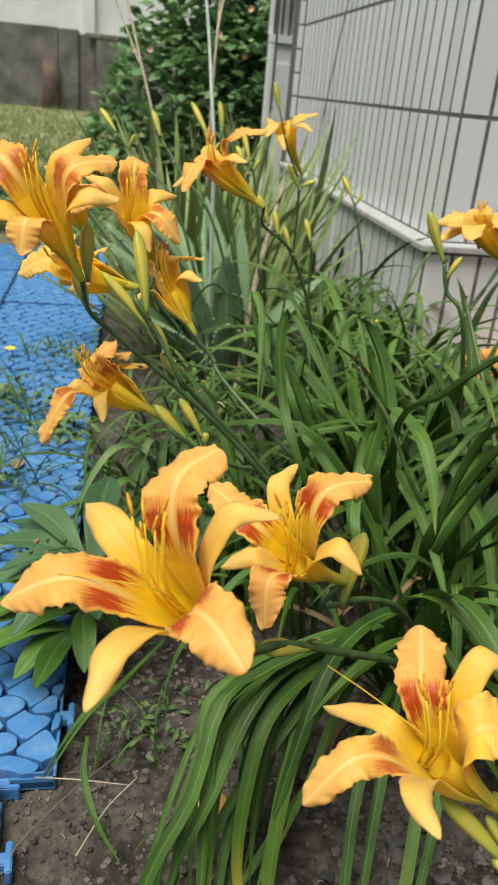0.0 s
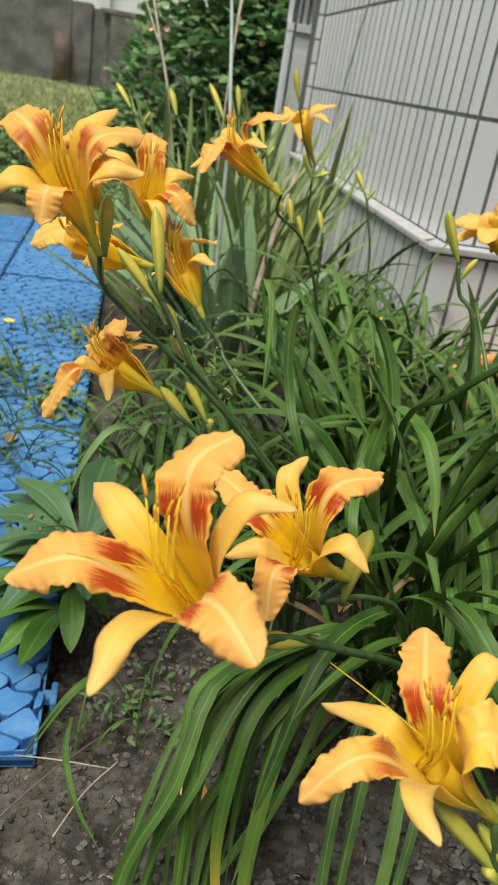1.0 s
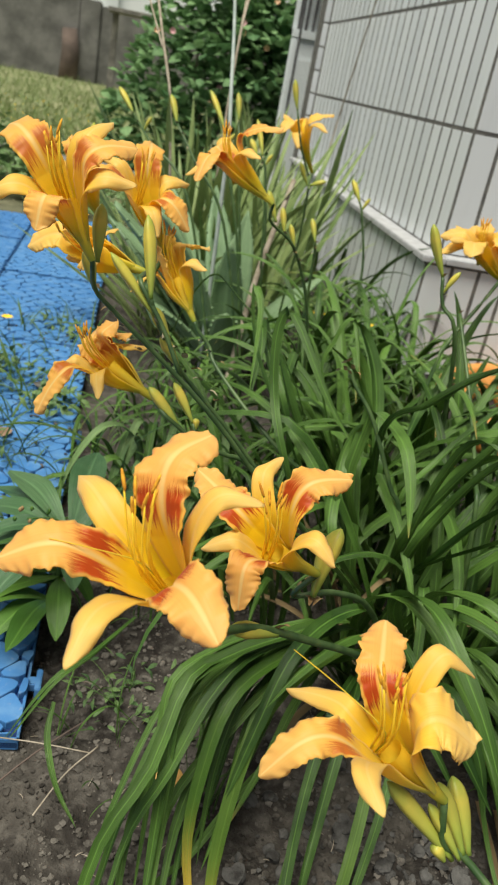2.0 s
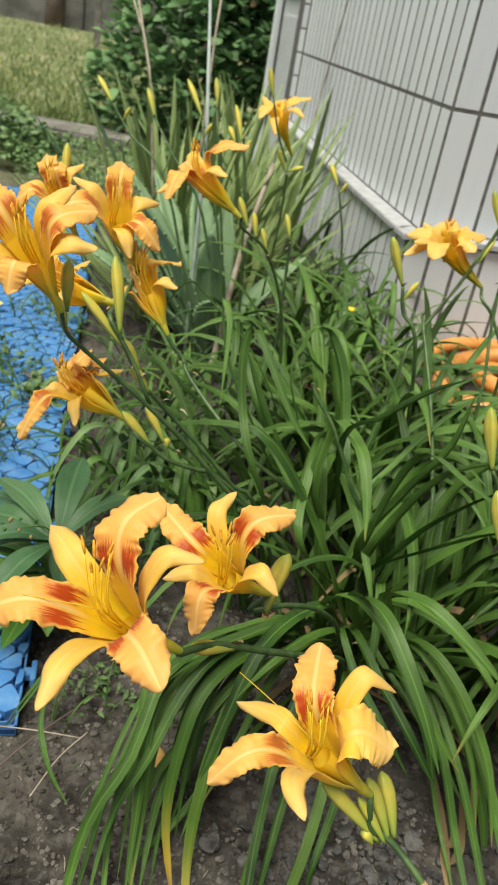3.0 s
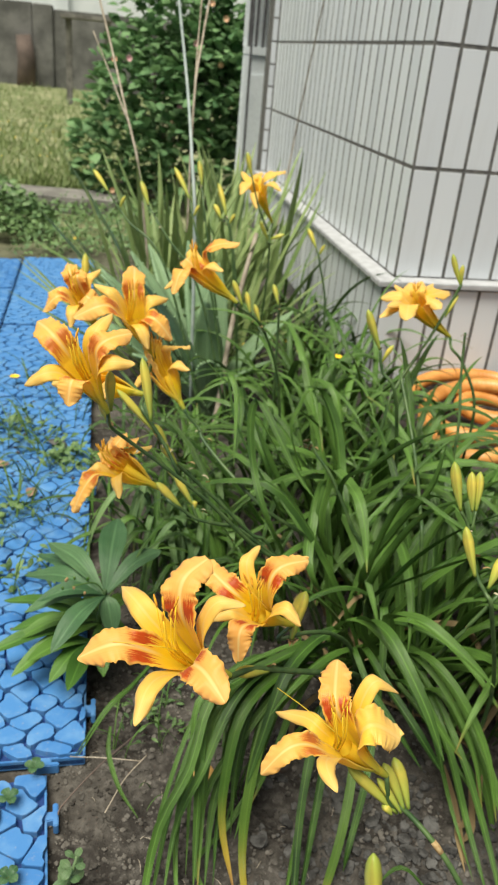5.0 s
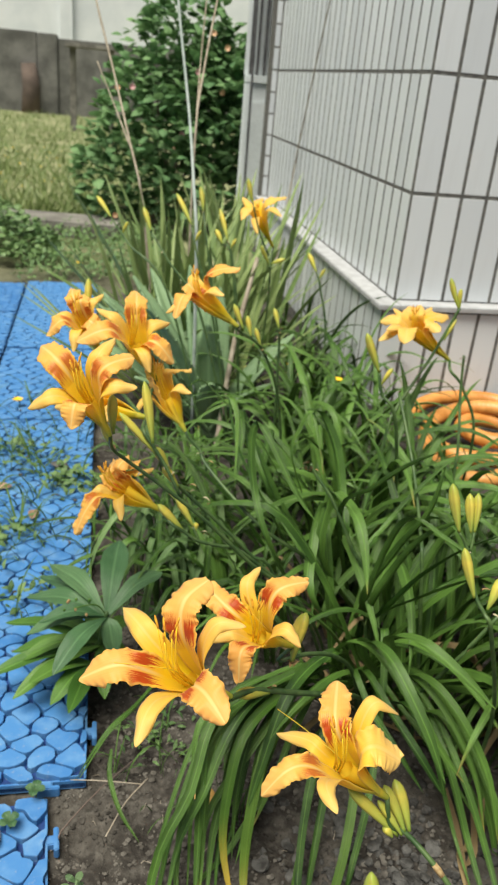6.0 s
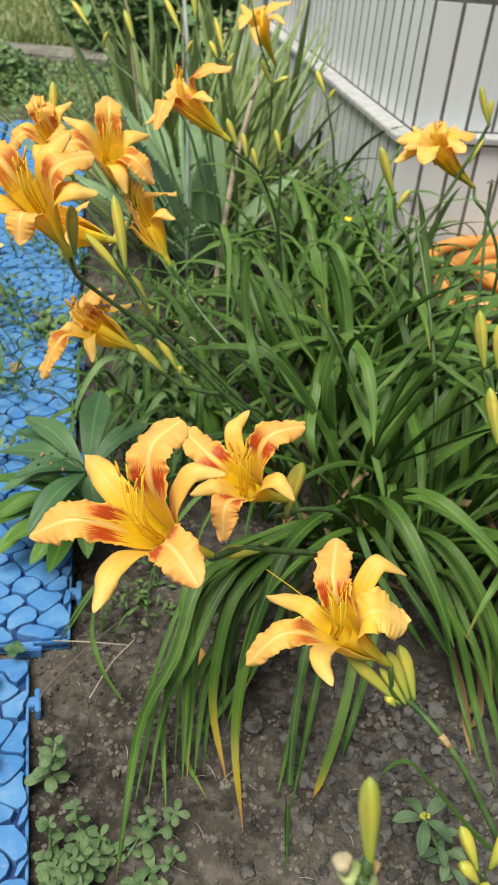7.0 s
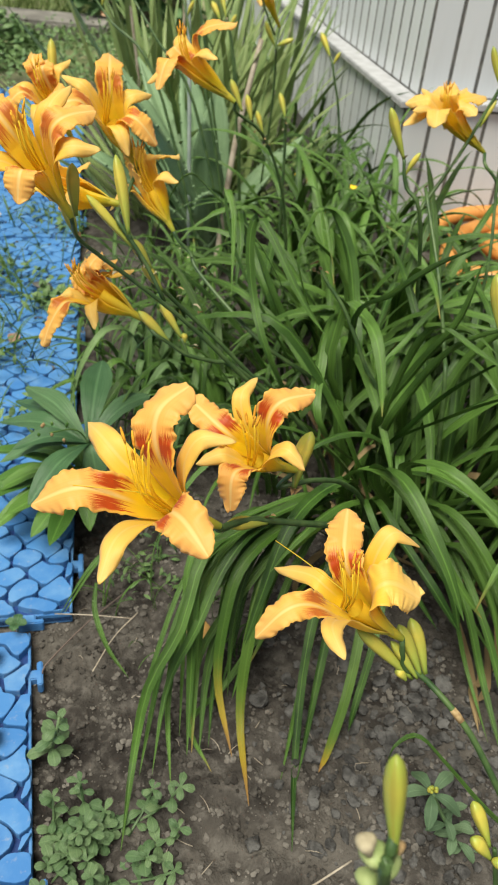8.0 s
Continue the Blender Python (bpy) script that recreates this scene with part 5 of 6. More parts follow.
blade(near_clump, [(0.440, 0.080, 0.000), (0.332, 0.005, 0.160), (0.319, -0.021, 0.211), (0.328, -0.072, 0.229), (0.350, -0.134, 0.193), (0.365, -0.173, 0.152)], 0.0105, 'leaf')
blade(near_clump, [(0.460, 0.080, 0.000), (0.385, -0.002, 0.128), (0.392, -0.040, 0.167), (0.416, -0.087, 0.155), (0.441, -0.133, 0.107), (0.455, -0.167, 0.036)], 0.009, 'leaf')
blade(near_clump, [(0.460, 0.060, 0.000), (0.403, -0.019, 0.087), (0.419, -0.051, 0.118), (0.446, -0.089, 0.083), (0.470, -0.120, 0.021), (0.481, -0.146, -0.039)], 0.009, 'leaf')
blade(near_clump, [(0.460, 0.060, 0.000), (0.376, -0.007, 0.096), (0.383, -0.042, 0.121), (0.401, -0.086, 0.093), (0.411, -0.114, 0.049)], 0.008, 'leaf')
blade(near_clump, [(0.470, 0.050, 0.000), (0.428, -0.019, 0.036), (0.447, -0.044, 0.041), (0.476, -0.091, -0.008), (0.499, -0.137, -0.077)], 0.008, 'leaf')
blade(near_clump, [(0.449, -0.050, -0.009), (0.440, -0.105, -0.010), (0.422, -0.182, -0.010)], 0.006, 'dry')
blade(near_clump, [(0.464, -0.059, -0.010), (0.445, -0.128, -0.010), (0.429, -0.141, -0.010), (0.417, -0.191, -0.010)], 0.005, 'dry')
blade(near_clump, [(0.478, -0.069, -0.010), (0.449, -0.136, -0.010), (0.429, -0.156, -0.010)], 0.006, 'dry')
blade(near_clump, [(0.028, -0.019, 0.066), (0.026, -0.044, 0.049), (0.038, -0.075, 0.027), (0.059, -0.100, 0.007)], 0.0042, 'leaf')
blade(near_clump, [(0.099, 0.111, 0.060), (0.059, 0.056, 0.058), (0.023, 0.021, 0.051), (-0.016, -0.007, 0.001)], 0.004, 'leaf')
blade(near_clump, [(0.363, -0.339, 0.085), (0.327, -0.330, 0.122), (0.294, -0.310, 0.157), (0.273, -0.294, 0.173), (0.255, -0.297, 0.163), (0.255, -0.301, 0.141)], 0.005, 'leaf')
blade(middle_clump, [(0.420, 0.280, 0.000), (0.350, 0.083, 0.178), (0.358, 0.063, 0.279), (0.373, 0.044, 0.337), (0.406, 0.010, 0.329), (0.440, -0.016, 0.315)], 0.006, 'leaf')
blade(middle_clump, [(0.450, 0.220, 0.000), (0.350, 0.086, 0.184), (0.375, 0.069, 0.275), (0.404, 0.060, 0.337), (0.415, 0.065, 0.396)], 0.006, 'leaf')
blade(middle_clump, [(0.420, 0.280, 0.000), (0.321, 0.141, 0.281), (0.347, 0.108, 0.342), (0.381, 0.097, 0.379), (0.417, 0.090, 0.402)], 0.005, 'leaf')
blade(middle_clump, [(0.450, 0.220, 0.000), (0.358, 0.078, 0.172), (0.371, 0.052, 0.262), (0.396, 0.032, 0.323), (0.446, 0.006, 0.362)], 0.0065, 'leaf')
blade(middle_clump, [(0.420, 0.280, 0.000), (0.365, 0.073, 0.166), (0.395, 0.033, 0.257), (0.430, 0.009, 0.314), (0.467, -0.014, 0.352)], 0.007, 'leaf')
blade(middle_clump, [(0.450, 0.220, 0.000), (0.365, 0.073, 0.166), (0.398, 0.015, 0.245), (0.439, -0.016, 0.291), (0.474, -0.044, 0.318)], 0.007, 'leaf')
blade(middle_clump, [(0.350, 0.260, 0.000), (0.234, 0.135, 0.234), (0.211, 0.175, 0.305), (0.206, 0.197, 0.368), (0.218, 0.192, 0.387), (0.253, 0.133, 0.328), (0.281, 0.109, 0.293)], 0.006, 'leaf')
blade(middle_clump, [(0.380, 0.300, 0.000), (0.255, 0.239, 0.222), (0.203, 0.273, 0.314), (0.189, 0.298, 0.381), (0.198, 0.267, 0.369), (0.191, 0.205, 0.288)], 0.006, 'leaf')
blade(middle_clump, [(0.420, 0.280, 0.000), (0.299, 0.305, 0.260), (0.299, 0.308, 0.334), (0.314, 0.296, 0.362), (0.321, 0.246, 0.310)], 0.005, 'leaf')
blade(middle_clump, [(0.380, 0.300, 0.000), (0.276, 0.362, 0.250), (0.188, 0.424, 0.338), (0.155, 0.419, 0.358), (0.122, 0.373, 0.321), (0.104, 0.331, 0.275)], 0.005, 'leaf')
blade(middle_clump, [(0.430, 0.200, 0.000), (0.289, 0.103, 0.170), (0.298, 0.171, 0.228), (0.307, 0.188, 0.260), (0.310, 0.169, 0.288)], 0.0095, 'leaf')
blade(middle_clump, [(0.450, 0.220, 0.000), (0.317, 0.166, 0.186), (0.316, 0.177, 0.284), (0.320, 0.164, 0.303), (0.333, 0.111, 0.299), (0.336, 0.073, 0.275), (0.334, 0.037, 0.235)], 0.0095, 'leaf')
blade(middle_clump, [(0.460, 0.200, 0.000), (0.376, 0.165, 0.186), (0.414, 0.190, 0.242), (0.460, 0.208, 0.288), (0.513, 0.223, 0.332)], 0.0055, 'leaf')
blade(middle_clump, [(0.470, 0.200, 0.000), (0.406, 0.152, 0.175), (0.423, 0.154, 0.244), (0.444, 0.143, 0.273), (0.454, 0.115, 0.289), (0.467, 0.075, 0.287)], 0.0095, 'leaf')
blade(middle_clump, [(0.360, 0.400, 0.000), (0.327, 0.231, 0.141), (0.275, 0.266, 0.220), (0.248, 0.281, 0.275), (0.229, 0.301, 0.322)], 0.0085, 'leaf')
blade(middle_clump, [(0.420, 0.400, 0.000), (0.390, 0.369, 0.195), (0.376, 0.389, 0.264), (0.350, 0.391, 0.298), (0.348, 0.356, 0.298), (0.348, 0.316, 0.251)], 0.008, 'leaf')
blade(middle_clump, [(0.400, 0.400, 0.000), (0.383, 0.308, 0.190), (0.357, 0.333, 0.263), (0.327, 0.337, 0.297), (0.285, 0.349, 0.323)], 0.009, 'leaf')
blade(middle_clump, [(0.380, 0.400, 0.000), (0.368, 0.241, 0.172), (0.368, 0.283, 0.242), (0.361, 0.318, 0.298), (0.341, 0.346, 0.338), (0.312, 0.336, 0.350)], 0.0095, 'leaf')
blade(middle_clump, [(0.330, 0.440, 0.000), (0.274, 0.334, 0.195), (0.242, 0.387, 0.273), (0.229, 0.416, 0.315), (0.226, 0.366, 0.291), (0.216, 0.325, 0.238)], 0.008, 'leaf')
blade(middle_clump, [(0.550, 0.400, 0.000), (0.477, 0.345, 0.187), (0.462, 0.362, 0.249), (0.425, 0.367, 0.284)], 0.008, 'leaf')
blade(middle_clump, [(0.500, 0.250, 0.000), (0.447, 0.142, 0.153), (0.477, 0.155, 0.226), (0.513, 0.152, 0.272), (0.546, 0.140, 0.304)], 0.009, 'leaf')
for x, y, c, s, heading, fan in ((0.38, 0.12, 14, 0.05, 60, 130), (0.48, 0.12, 26, 0.06, 30, 120), (0.58, 0.14, 24, 0.06, 10, 120), (0.40, 0.10, 7, 0.04, -95, 60), (0.52, 0.06, 16, 0.05, -60, 60), (0.56, 0.02, 16, 0.05, -70, 50), (0.62, 0.06, 12, 0.05, -80, 60)):
    tuft(near_clump, x, y, c, s, ARCHES, heading, fan)
for x, y, c, s in ((0.38, 0.34, 26, 0.05), (0.50, 0.36, 30, 0.06), (0.58, 0.34, 24, 0.06), (0.45, 0.45, 22, 0.06)):
    tuft(middle_clump, x, y, c, s, ARCHES, scale=(0.8, 1.1) if x < 0.55 else (0.72, 1.0))
for x, y, c in ((0.40, 0.06, 9), (0.52, 0.03, 9), (0.34, 0.26, 7), (0.46, 0.22, 7)):
    tuft(near_clump, x, y, c, 0.06, DRY, scale=(0.6, 1.1))
back_clump = thing("daylily_clump", "dense clump of arching daylily leaves beside the tiled wall", "plant", "daylily clumps")
for x, y, c, s in ((0.36, 0.62, 24, 0.07), (0.48, 0.66, 28, 0.08), (0.58, 0.64, 24, 0.06), (0.62, 0.84, 18, 0.05), (0.42, 0.84, 24, 0.08), (0.55, 0.88, 24, 0.08)):
    tuft(back_clump, x, y, c, s, ARCHES, scale=(0.7, 0.98) if x < 0.52 else (0.65, 0.92))
for x, y, c in ((0.60, 1.02, 18), (0.62, 1.25, 16), (0.60, 1.45, 14), (0.62, 1.7, 12), (0.50, 1.1, 16)):
    tuft(back_clump, x, y, c, 0.06, ARCHES, scale=(0.55, 0.9))
side_clump = thing("daylily_clump", "loose tuft of narrow daylily leaves beside the path", "plant", "daylily clumps")
tuft(side_clump, 0.20, 0.34, 34, 0.06, ARCHES, scale=(0.45, 0.7))
tuft(side_clump, 0.14, 0.42, 20, 0.06, ARCHES, scale=(0.45, 0.65))
tuft(side_clump, 0.26, 0.24, 26, 0.05, ARCHES, 170, 80, scale=(0.5, 0.75))
for x, y, c in ((0.10, 0.45, 16), (0.15, 0.30, 14), (0.14, 0.62, 20), (0.10, 0.78, 16), (0.20, 0.80, 20), (0.13, 0.95, 14), (0.06, 0.62, 10)):
    tuft(side_clump, x, y, c, 0.05, ARCHES, scale=(0.28, 0.55))
side_rng = random.Random(31)
for k in range(44):
    x, y = side_rng.uniform(0.10, 0.22), side_rng.uniform(0.33, 0.50)
    run, h = side_rng.uniform(0.07, 0.17), side_rng.uniform(0.09, 0.16)
    g = radians(side_rng.uniform(205, 290))
    dx, dy = math.cos(g) * run, math.sin(g) * run
    blade(side_clump, [(x, y, GROUND), (x + dx * 0.22, y + dy * 0.22, h * 0.75), (x + dx * 0.55, y + dy * 0.55, h), (x + dx * 0.85, y + dy * 0.85, h * 0.7), (x + dx, y + dy, h * side_rng.uniform(0.1, 0.45))], side_rng.uniform(0.006, 0.0085), "pale" if k % 3 else "leaf")
tuft(side_clump, 0.22, 0.55, 26, 0.07, ARCHES, scale=(0.5, 0.75))
sword_clump = thing("sword_leaf_clump", "upright clump of grey-green sword leaves behind the daylilies", "plant")
for x, y, c, s in ((0.20, 1.25, 20, 0.08), (0.32, 1.30, 24, 0.10), (0.40, 1.45, 20, 0.08), (0.28, 1.65, 24, 0.10), (0.40, 1.75, 20, 0.08), (0.22, 1.5, 22, 0.08), (0.12, 1.30, 10, 0.06), (0.47, 1.62, 16, 0.07), (0.50, 1.95, 16, 0.07), (0.42, 2.15, 14, 0.08)):
    tuft(sword_clump, x, y, c, s, SWORDS, scale=(0.75, 1.1))

tuft(sword_clump, 0.20, 1.25, 24, 0.08, LEANING, 165, 40, scale=(0.75, 1.05))
tuft(sword_clump, 0.34, 1.35, 12, 0.08, LEANING, -20, 40, scale=(0.6, 0.9))

# ---- broad agave with toothed edges ----
agave = thing("agave", "broad blue-green agave leaves with small teeth", "plant", at=(0.27, 1.02, GROUND))


def agave_leaf(heading, lean, length, half):
    n = 22
    h, e = radians(heading), radians(lean)
    d = np.array((math.cos(h) * math.cos(e), math.sin(h) * math.cos(e), math.sin(e)))
    c = spline([np.zeros(3), d * length * 0.5 + np.array((0, 0, 0.02)), d * length + np.array((0, 0, -0.01))], n)
    keys = [(0, 0.7), (0.3, 0.95), (0.5, 1), (0.75, 0.75), (0.92, 0.3), (1, 0.03)]
    w = profile(keys, np.linspace(0, 1, n)) * half
    side = unit(np.cross(d, (0, 0, 1)) if abs(d[2]) < 0.98 else (1, 0, 0))
    pieces = [ribbon_data(c, side, w, 0.35, 7)]
    for i in range(3, n - 2, 2):
        for sg in (-1, 1):
            p = c[i] + side * sg * w[i] + np.cross(side, d) * 0.35 * w[i]
            pieces.append(([p - d * 0.003, p + d * 0.003, p + side * sg * 0.0035 + d * 0.002], [(0, 1, 2)], [(0.5, 0)] * 3))
    v, f, u = join(pieces)
    ob = part("leaf", mesh_of("agave_leaf", v, f, u), M_ALOE, agave)
    t = ob.modifiers.new("thickness", "SOLIDIFY")
    t.thickness, t.offset = 0.006, 0


for heading, lean, length, half in ((-178, 54, 0.44, 0.036), (-150, 62, 0.42, 0.036), (164, 52, 0.44, 0.034), (-112, 76, 0.34, 0.034), (150, 60, 0.44, 0.034), (168, 38, 0.40, 0.034), (154, 45, 0.44, 0.036), (122, 54, 0.46, 0.034), (105, 64, 0.44, 0.036), (145, 42, 0.40, 0.032), (160, 58, 0.36, 0.032), (20, 50, 0.34, 0.032), (80, 78, 0.38, 0.034), (-40, 50, 0.26, 0.030), (-100, 58, 0.24, 0.032), (200, 44, 0.28, 0.030)):
    agave_leaf(heading, lean, length, half)

# ---- tall dry stalks and stakes ----
for pts, r, m, lab in (
    ([(-0.03, 1.75, 1.05), (-0.013, 1.66, 0.943), (0.031, 1.577, 0.786), (0.074, 1.432, 0.62), (0.11, 1.36, 0.46), (0.16, 1.33, -0.02)], 0.0036, M_BARK, "bare dry plant stalk leaning over the bed"),
    ([(-0.01, 1.60, 0.80), (0.035, 1.54, 0.70), (0.074, 1.432, 0.61)], 0.0022, M_BARK, "thin dry side stalk"),
    ([(0.168, 1.30, 1.0), (0.175, 1.27, 0.911), (0.198, 1.167, 0.708), (0.205, 1.06, 0.568), (0.212, 1.0, 0.425), (0.22, 0.96, -0.02)], 0.0042, M_PIPE_STALK, "slim grey-green garden stake"),
    ([(0.335, 1.86, 1.05), (0.327, 1.84, 0.987), (0.285, 1.705, 0.807), (0.253, 1.559, 0.608), (0.25, 1.5, -0.02)], 0.0036, M_BARK, "bare dry plant stalk leaning over the bed"),
    ([(0.30, 1.86, 1.02), (0.275, 1.72, 0.807), (0.253, 1.56, 0.61)], 0.0024, M_BARK, "thin dry side stalk"),
    ([(0.36, 1.06, 0.42), (0.31, 0.99, 0.24), (0.28, 0.93, 0.05), (0.27, 0.91, -0.02)], 0.0075, M_BARK, "grey withered stalk in the leaves"),
):
    v, f, u = tube_data(spline(pts, 16), np.linspace(r * 0.7, r, 16), 7)
    tagged(part("dry_stalk", mesh_of("dry_stalk", v, f, u), m), lab, "stalk", "dry stalks")
# dry twig against the tiles
v, f, u = tube_data(spline([(0.73, 2.05, 1.15), (0.735, 2.2, 0.92), (0.738, 2.36, 0.62), (0.735, 2.42, 0.45), (0.66, 2.3, -0.02)], 18), np.linspace(0.002, 0.004, 18), 5)
tagged(part("creeper_twig", mesh_of("creeper_twig", v, f, u), M_BARK), "thin dry creeper twig against the tiles", "twig")

# ---- flowering shrub ----
def oval_leaf(length, half, bend, n=6, keys=((0, 0.1), (0.25, 0.8), (0.5, 1), (0.75, 0.75), (1, 0.04))):
    c = spline([(0, 0, 0), (length * 0.5, 0, bend), (length, 0, 0)], n)
    return ribbon_data(c, np.array((0.0, 1.0, 0.0)), profile(keys, np.linspace(0, 1, n)) * half, 0.2, 3)


def scattered(template, count, where, r, scale=(0.7, 1.2), tilt=1.0):
    """Copies of a small leaf at random places and turns, joined."""
    tv, tf, tu = template
    tv = np.array(tv)
    verts, faces, uvs = [], [], []
    for k in range(count):
        p, outward = where(r)
        m = Euler((r.uniform(-0.7, 0.7) * tilt, r.uniform(-0.9, 0.6) * tilt, math.atan2(outward[1], outward[0]) + r.uniform(-1.0, 1.0))).to_matrix()
        mm = np.array(m) * r.uniform(*scale)
        o = len(verts)
        verts += list(tv @ mm.T + np.array(p))
        uvs += tu
        faces += [tuple(i + o for i in g) for g in tf]
    return verts, faces, uvs


def shrub_place(r):
    lobes = ((0.22, 3.75, 0.42, 0.32), (0.46, 3.85, 0.50, 0.36), (0.36, 3.95, 0.80, 0.30), (0.58, 3.7, 0.62, 0.28), (0.08, 3.8, 0.25, 0.24), (0.26, 4.0, 0.62, 0.30), (0.50, 3.7, 0.28, 0.3), (0.44, 3.9, 0.96, 0.25), (0.62, 3.9, 0.84, 0.22), (0.68, 3.75, 0.45, 0.24), (0.70, 3.8, 0.75, 0.2))
    x, y, z, s = r.choice(lobes)
    d = np.array([r.gauss(0, 1) for _ in range(3)])
    d = d / np.linalg.norm(d)
    q = s * (r.uniform(0.5, 1.0) ** 0.6 + r.choice((0, 0, 0.12)) * r.random())
    return (x + d[0] * q, y + d[1] * q, max(0.02, z + d[2] * q)), d


shrub = thing("shrub", "dense dark green shrub with small pink and peach blossoms", "shrub", at=(0, 0, 0))
br = random.Random(11)
for k in range(12):
    p, _ = shrub_place(br)
    v, f, u = tube_data(spline([(0.32 + br.uniform(-0.1, 0.1), 3.85, -0.03), (0.32 + (p[0] - 0.32) * 0.4, 3.85, p[2] * 0.5), p], 8), np.linspace(0.012, 0.003, 8), 6)
    part("branch", mesh_of("branch", v, f, u), M_BARK, shrub)
v, f, u = scattered(oval_leaf(0.074, 0.027, 0.012, 7), 4300, shrub_place, br, (0.55, 1.25), 0.95)
tagged(part("foliage", mesh_of("foliage", v, f, u), M_BUSH, shrub), kind="stuff")
for k in range(12):
    p, d = shrub_place(br)
    p = (p[0], min(p[1], 3.62) - 0.03, p[2])
    pieces = []
    for j in range(9):
        a = j * 0.7
        dd = unit((math.cos(a), -0.6, math.sin(a)))
        c = spline([p, np.array(p) + dd * 0.009, np.array(p) + dd * 0.016], 4)
        pieces.append(ribbon_data(c, unit(np.cross(dd, (0, 1, 0.1))), np.array((0.3, 1, 1, 0.4)) * 0.007, 0.3))
    v, f, u = join(pieces)
    part("blossom", mesh_of("blossom", v, f, u), M_PINK if k % 3 == 0 else M_PEACH, shrub)

# ---- low weeds and grass ----
wr = random.Random(21)
v, f, u = scattered(oval_leaf(0.035, 0.011, 0.006), 2600, lambda r: ((lambda a, q: (-0.62 + math.cos(a) * q * 0.42, 3.0 + math.sin(a) * q * 0.36, max(0.0, 0.30 * (1 - q) ** 0.7 * r.random() + 0.02)))(r.uniform(0, 6.28), math.sqrt(r.random())), (r.uniform(-1, 1), r.uniform(-1, 1), 0.4)), wr)
tagged(part("weeds", mesh_of("weeds", v, f, u), M_LOW), "low leafy green weeds beyond the blue path", "weeds", kind="stuff")
v, f, u = scattered(oval_leaf(0.03, 0.006, 0.006), 2200, lambda r: ((r.uniform(-0.35, 0.35), r.uniform(2.45, 3.6), 0.05 * r.random()), (r.uniform(-1, 1), r.uniform(-1, 1), 0.4)), wr)
tagged(part("weeds", mesh_of("weeds", v, f, u), M_LOW), "sparse green weeds growing from bare soil", "weeds", kind="stuff")


def grass_blade(length, half):
    c = spline([(0, 0, 0), (length * 0.12, 0, length * 0.55), (length * 0.4, 0, length)], 4)
    return ribbon_data(c, np.array((0.0, 1.0, 0.0)), np.array((1, 0.9, 0.6, 0.05)) * half, 0.2, 2)


def lawn_place(r):
    y = 4.0 + 10 * r.random() ** 1.8
    return (r.uniform(-0.62, 0.16) * (y + 0.7) * 0.42, y, GROUND), (r.uniform(-1, 1), r.uniform(-1, 1), 0)


v, f, u = scattered(grass_blade(0.075, 0.004), 9000, lawn_place, wr, (0.5, 1.5))
tagged(part("grass", mesh_of("grass", v, f, u), M_GRASS), "patchy yellow-green lawn grass behind the kerb", "grass", kind="stuff")
v, f, u = scattered(oval_leaf(0.014, 0.006, 0.004), 60, lambda r: ((r.uniform(-1.2, -0.35), r.uniform(4.6, 7.5), r.uniform(0.02, 0.07)), (1, 0, 0)), wr)
tagged(part("lawn_flowers", mesh_of("lawn_flowers", v, f, u), M_DANDELION), "tiny yellow flowers scattered in the lawn", "flowers", kind="stuff")

# ---- broad-leaved weed beside the path ----
weed = thing("broadleaf_weed", "leafy weed with long oval dark green leaves", "plant", at=(0.006, 0.195, GROUND))


def weed_leaf(parent, root, tip, half, mat, sag=0.02):
    root, tip = np.array(root), np.array(tip)
    n = 12
    c = spline([root, (root + tip) / 2 + np.array((0, 0, sag)), tip], n)
    keys = [(0, 0.16), (0.12, 0.28), (0.32, 0.72), (0.55, 1), (0.75, 0.9), (0.92, 0.45), (1, 0.06)]
    v, f, u = ribbon_data(c, unit(np.cross(tip - root, (0, 0, 1))), profile(keys, np.linspace(0, 1, n)) * half * (1.15 if half > 0.011 else 1), 0.22, 7, 0.09, RNG.uniform(0, 6))
    return part("leaf", mesh_of("weed_leaf", v, f, u), mat, parent)


v, f, u = tube_data(spline([(0, 0, 0), (0.006, -0.025, 0.08), (0.016, -0.060, 0.166)], 10), np.linspace(0.005, 0.0028, 10), 7)
part("stem", mesh_of("weed_stem", v, f, u), M_STEM, weed)
# whorl of long leaves round the crown, tips as offsets from the foot
for x, y, z, half in ((0.034, 0.071, 0.192, 0.0165), (-0.061, 0.044, 0.172, 0.0150), (-0.078, 0.065, 0.137, 0.0150), (0.091, -0.003, 0.187, 0.0140), (-0.091, -0.003, 0.152, 0.0150), (-0.069, -0.071, 0.162, 0.0125), (-0.087, -0.056, 0.132, 0.0130), (-0.048, -0.145, 0.142, 0.0130), (0.026, -0.086, 0.112, 0.0120)):
    weed_leaf(weed, (0.016, -0.058, 0.158), (x, y, z), half, M_WEED, 0.014)
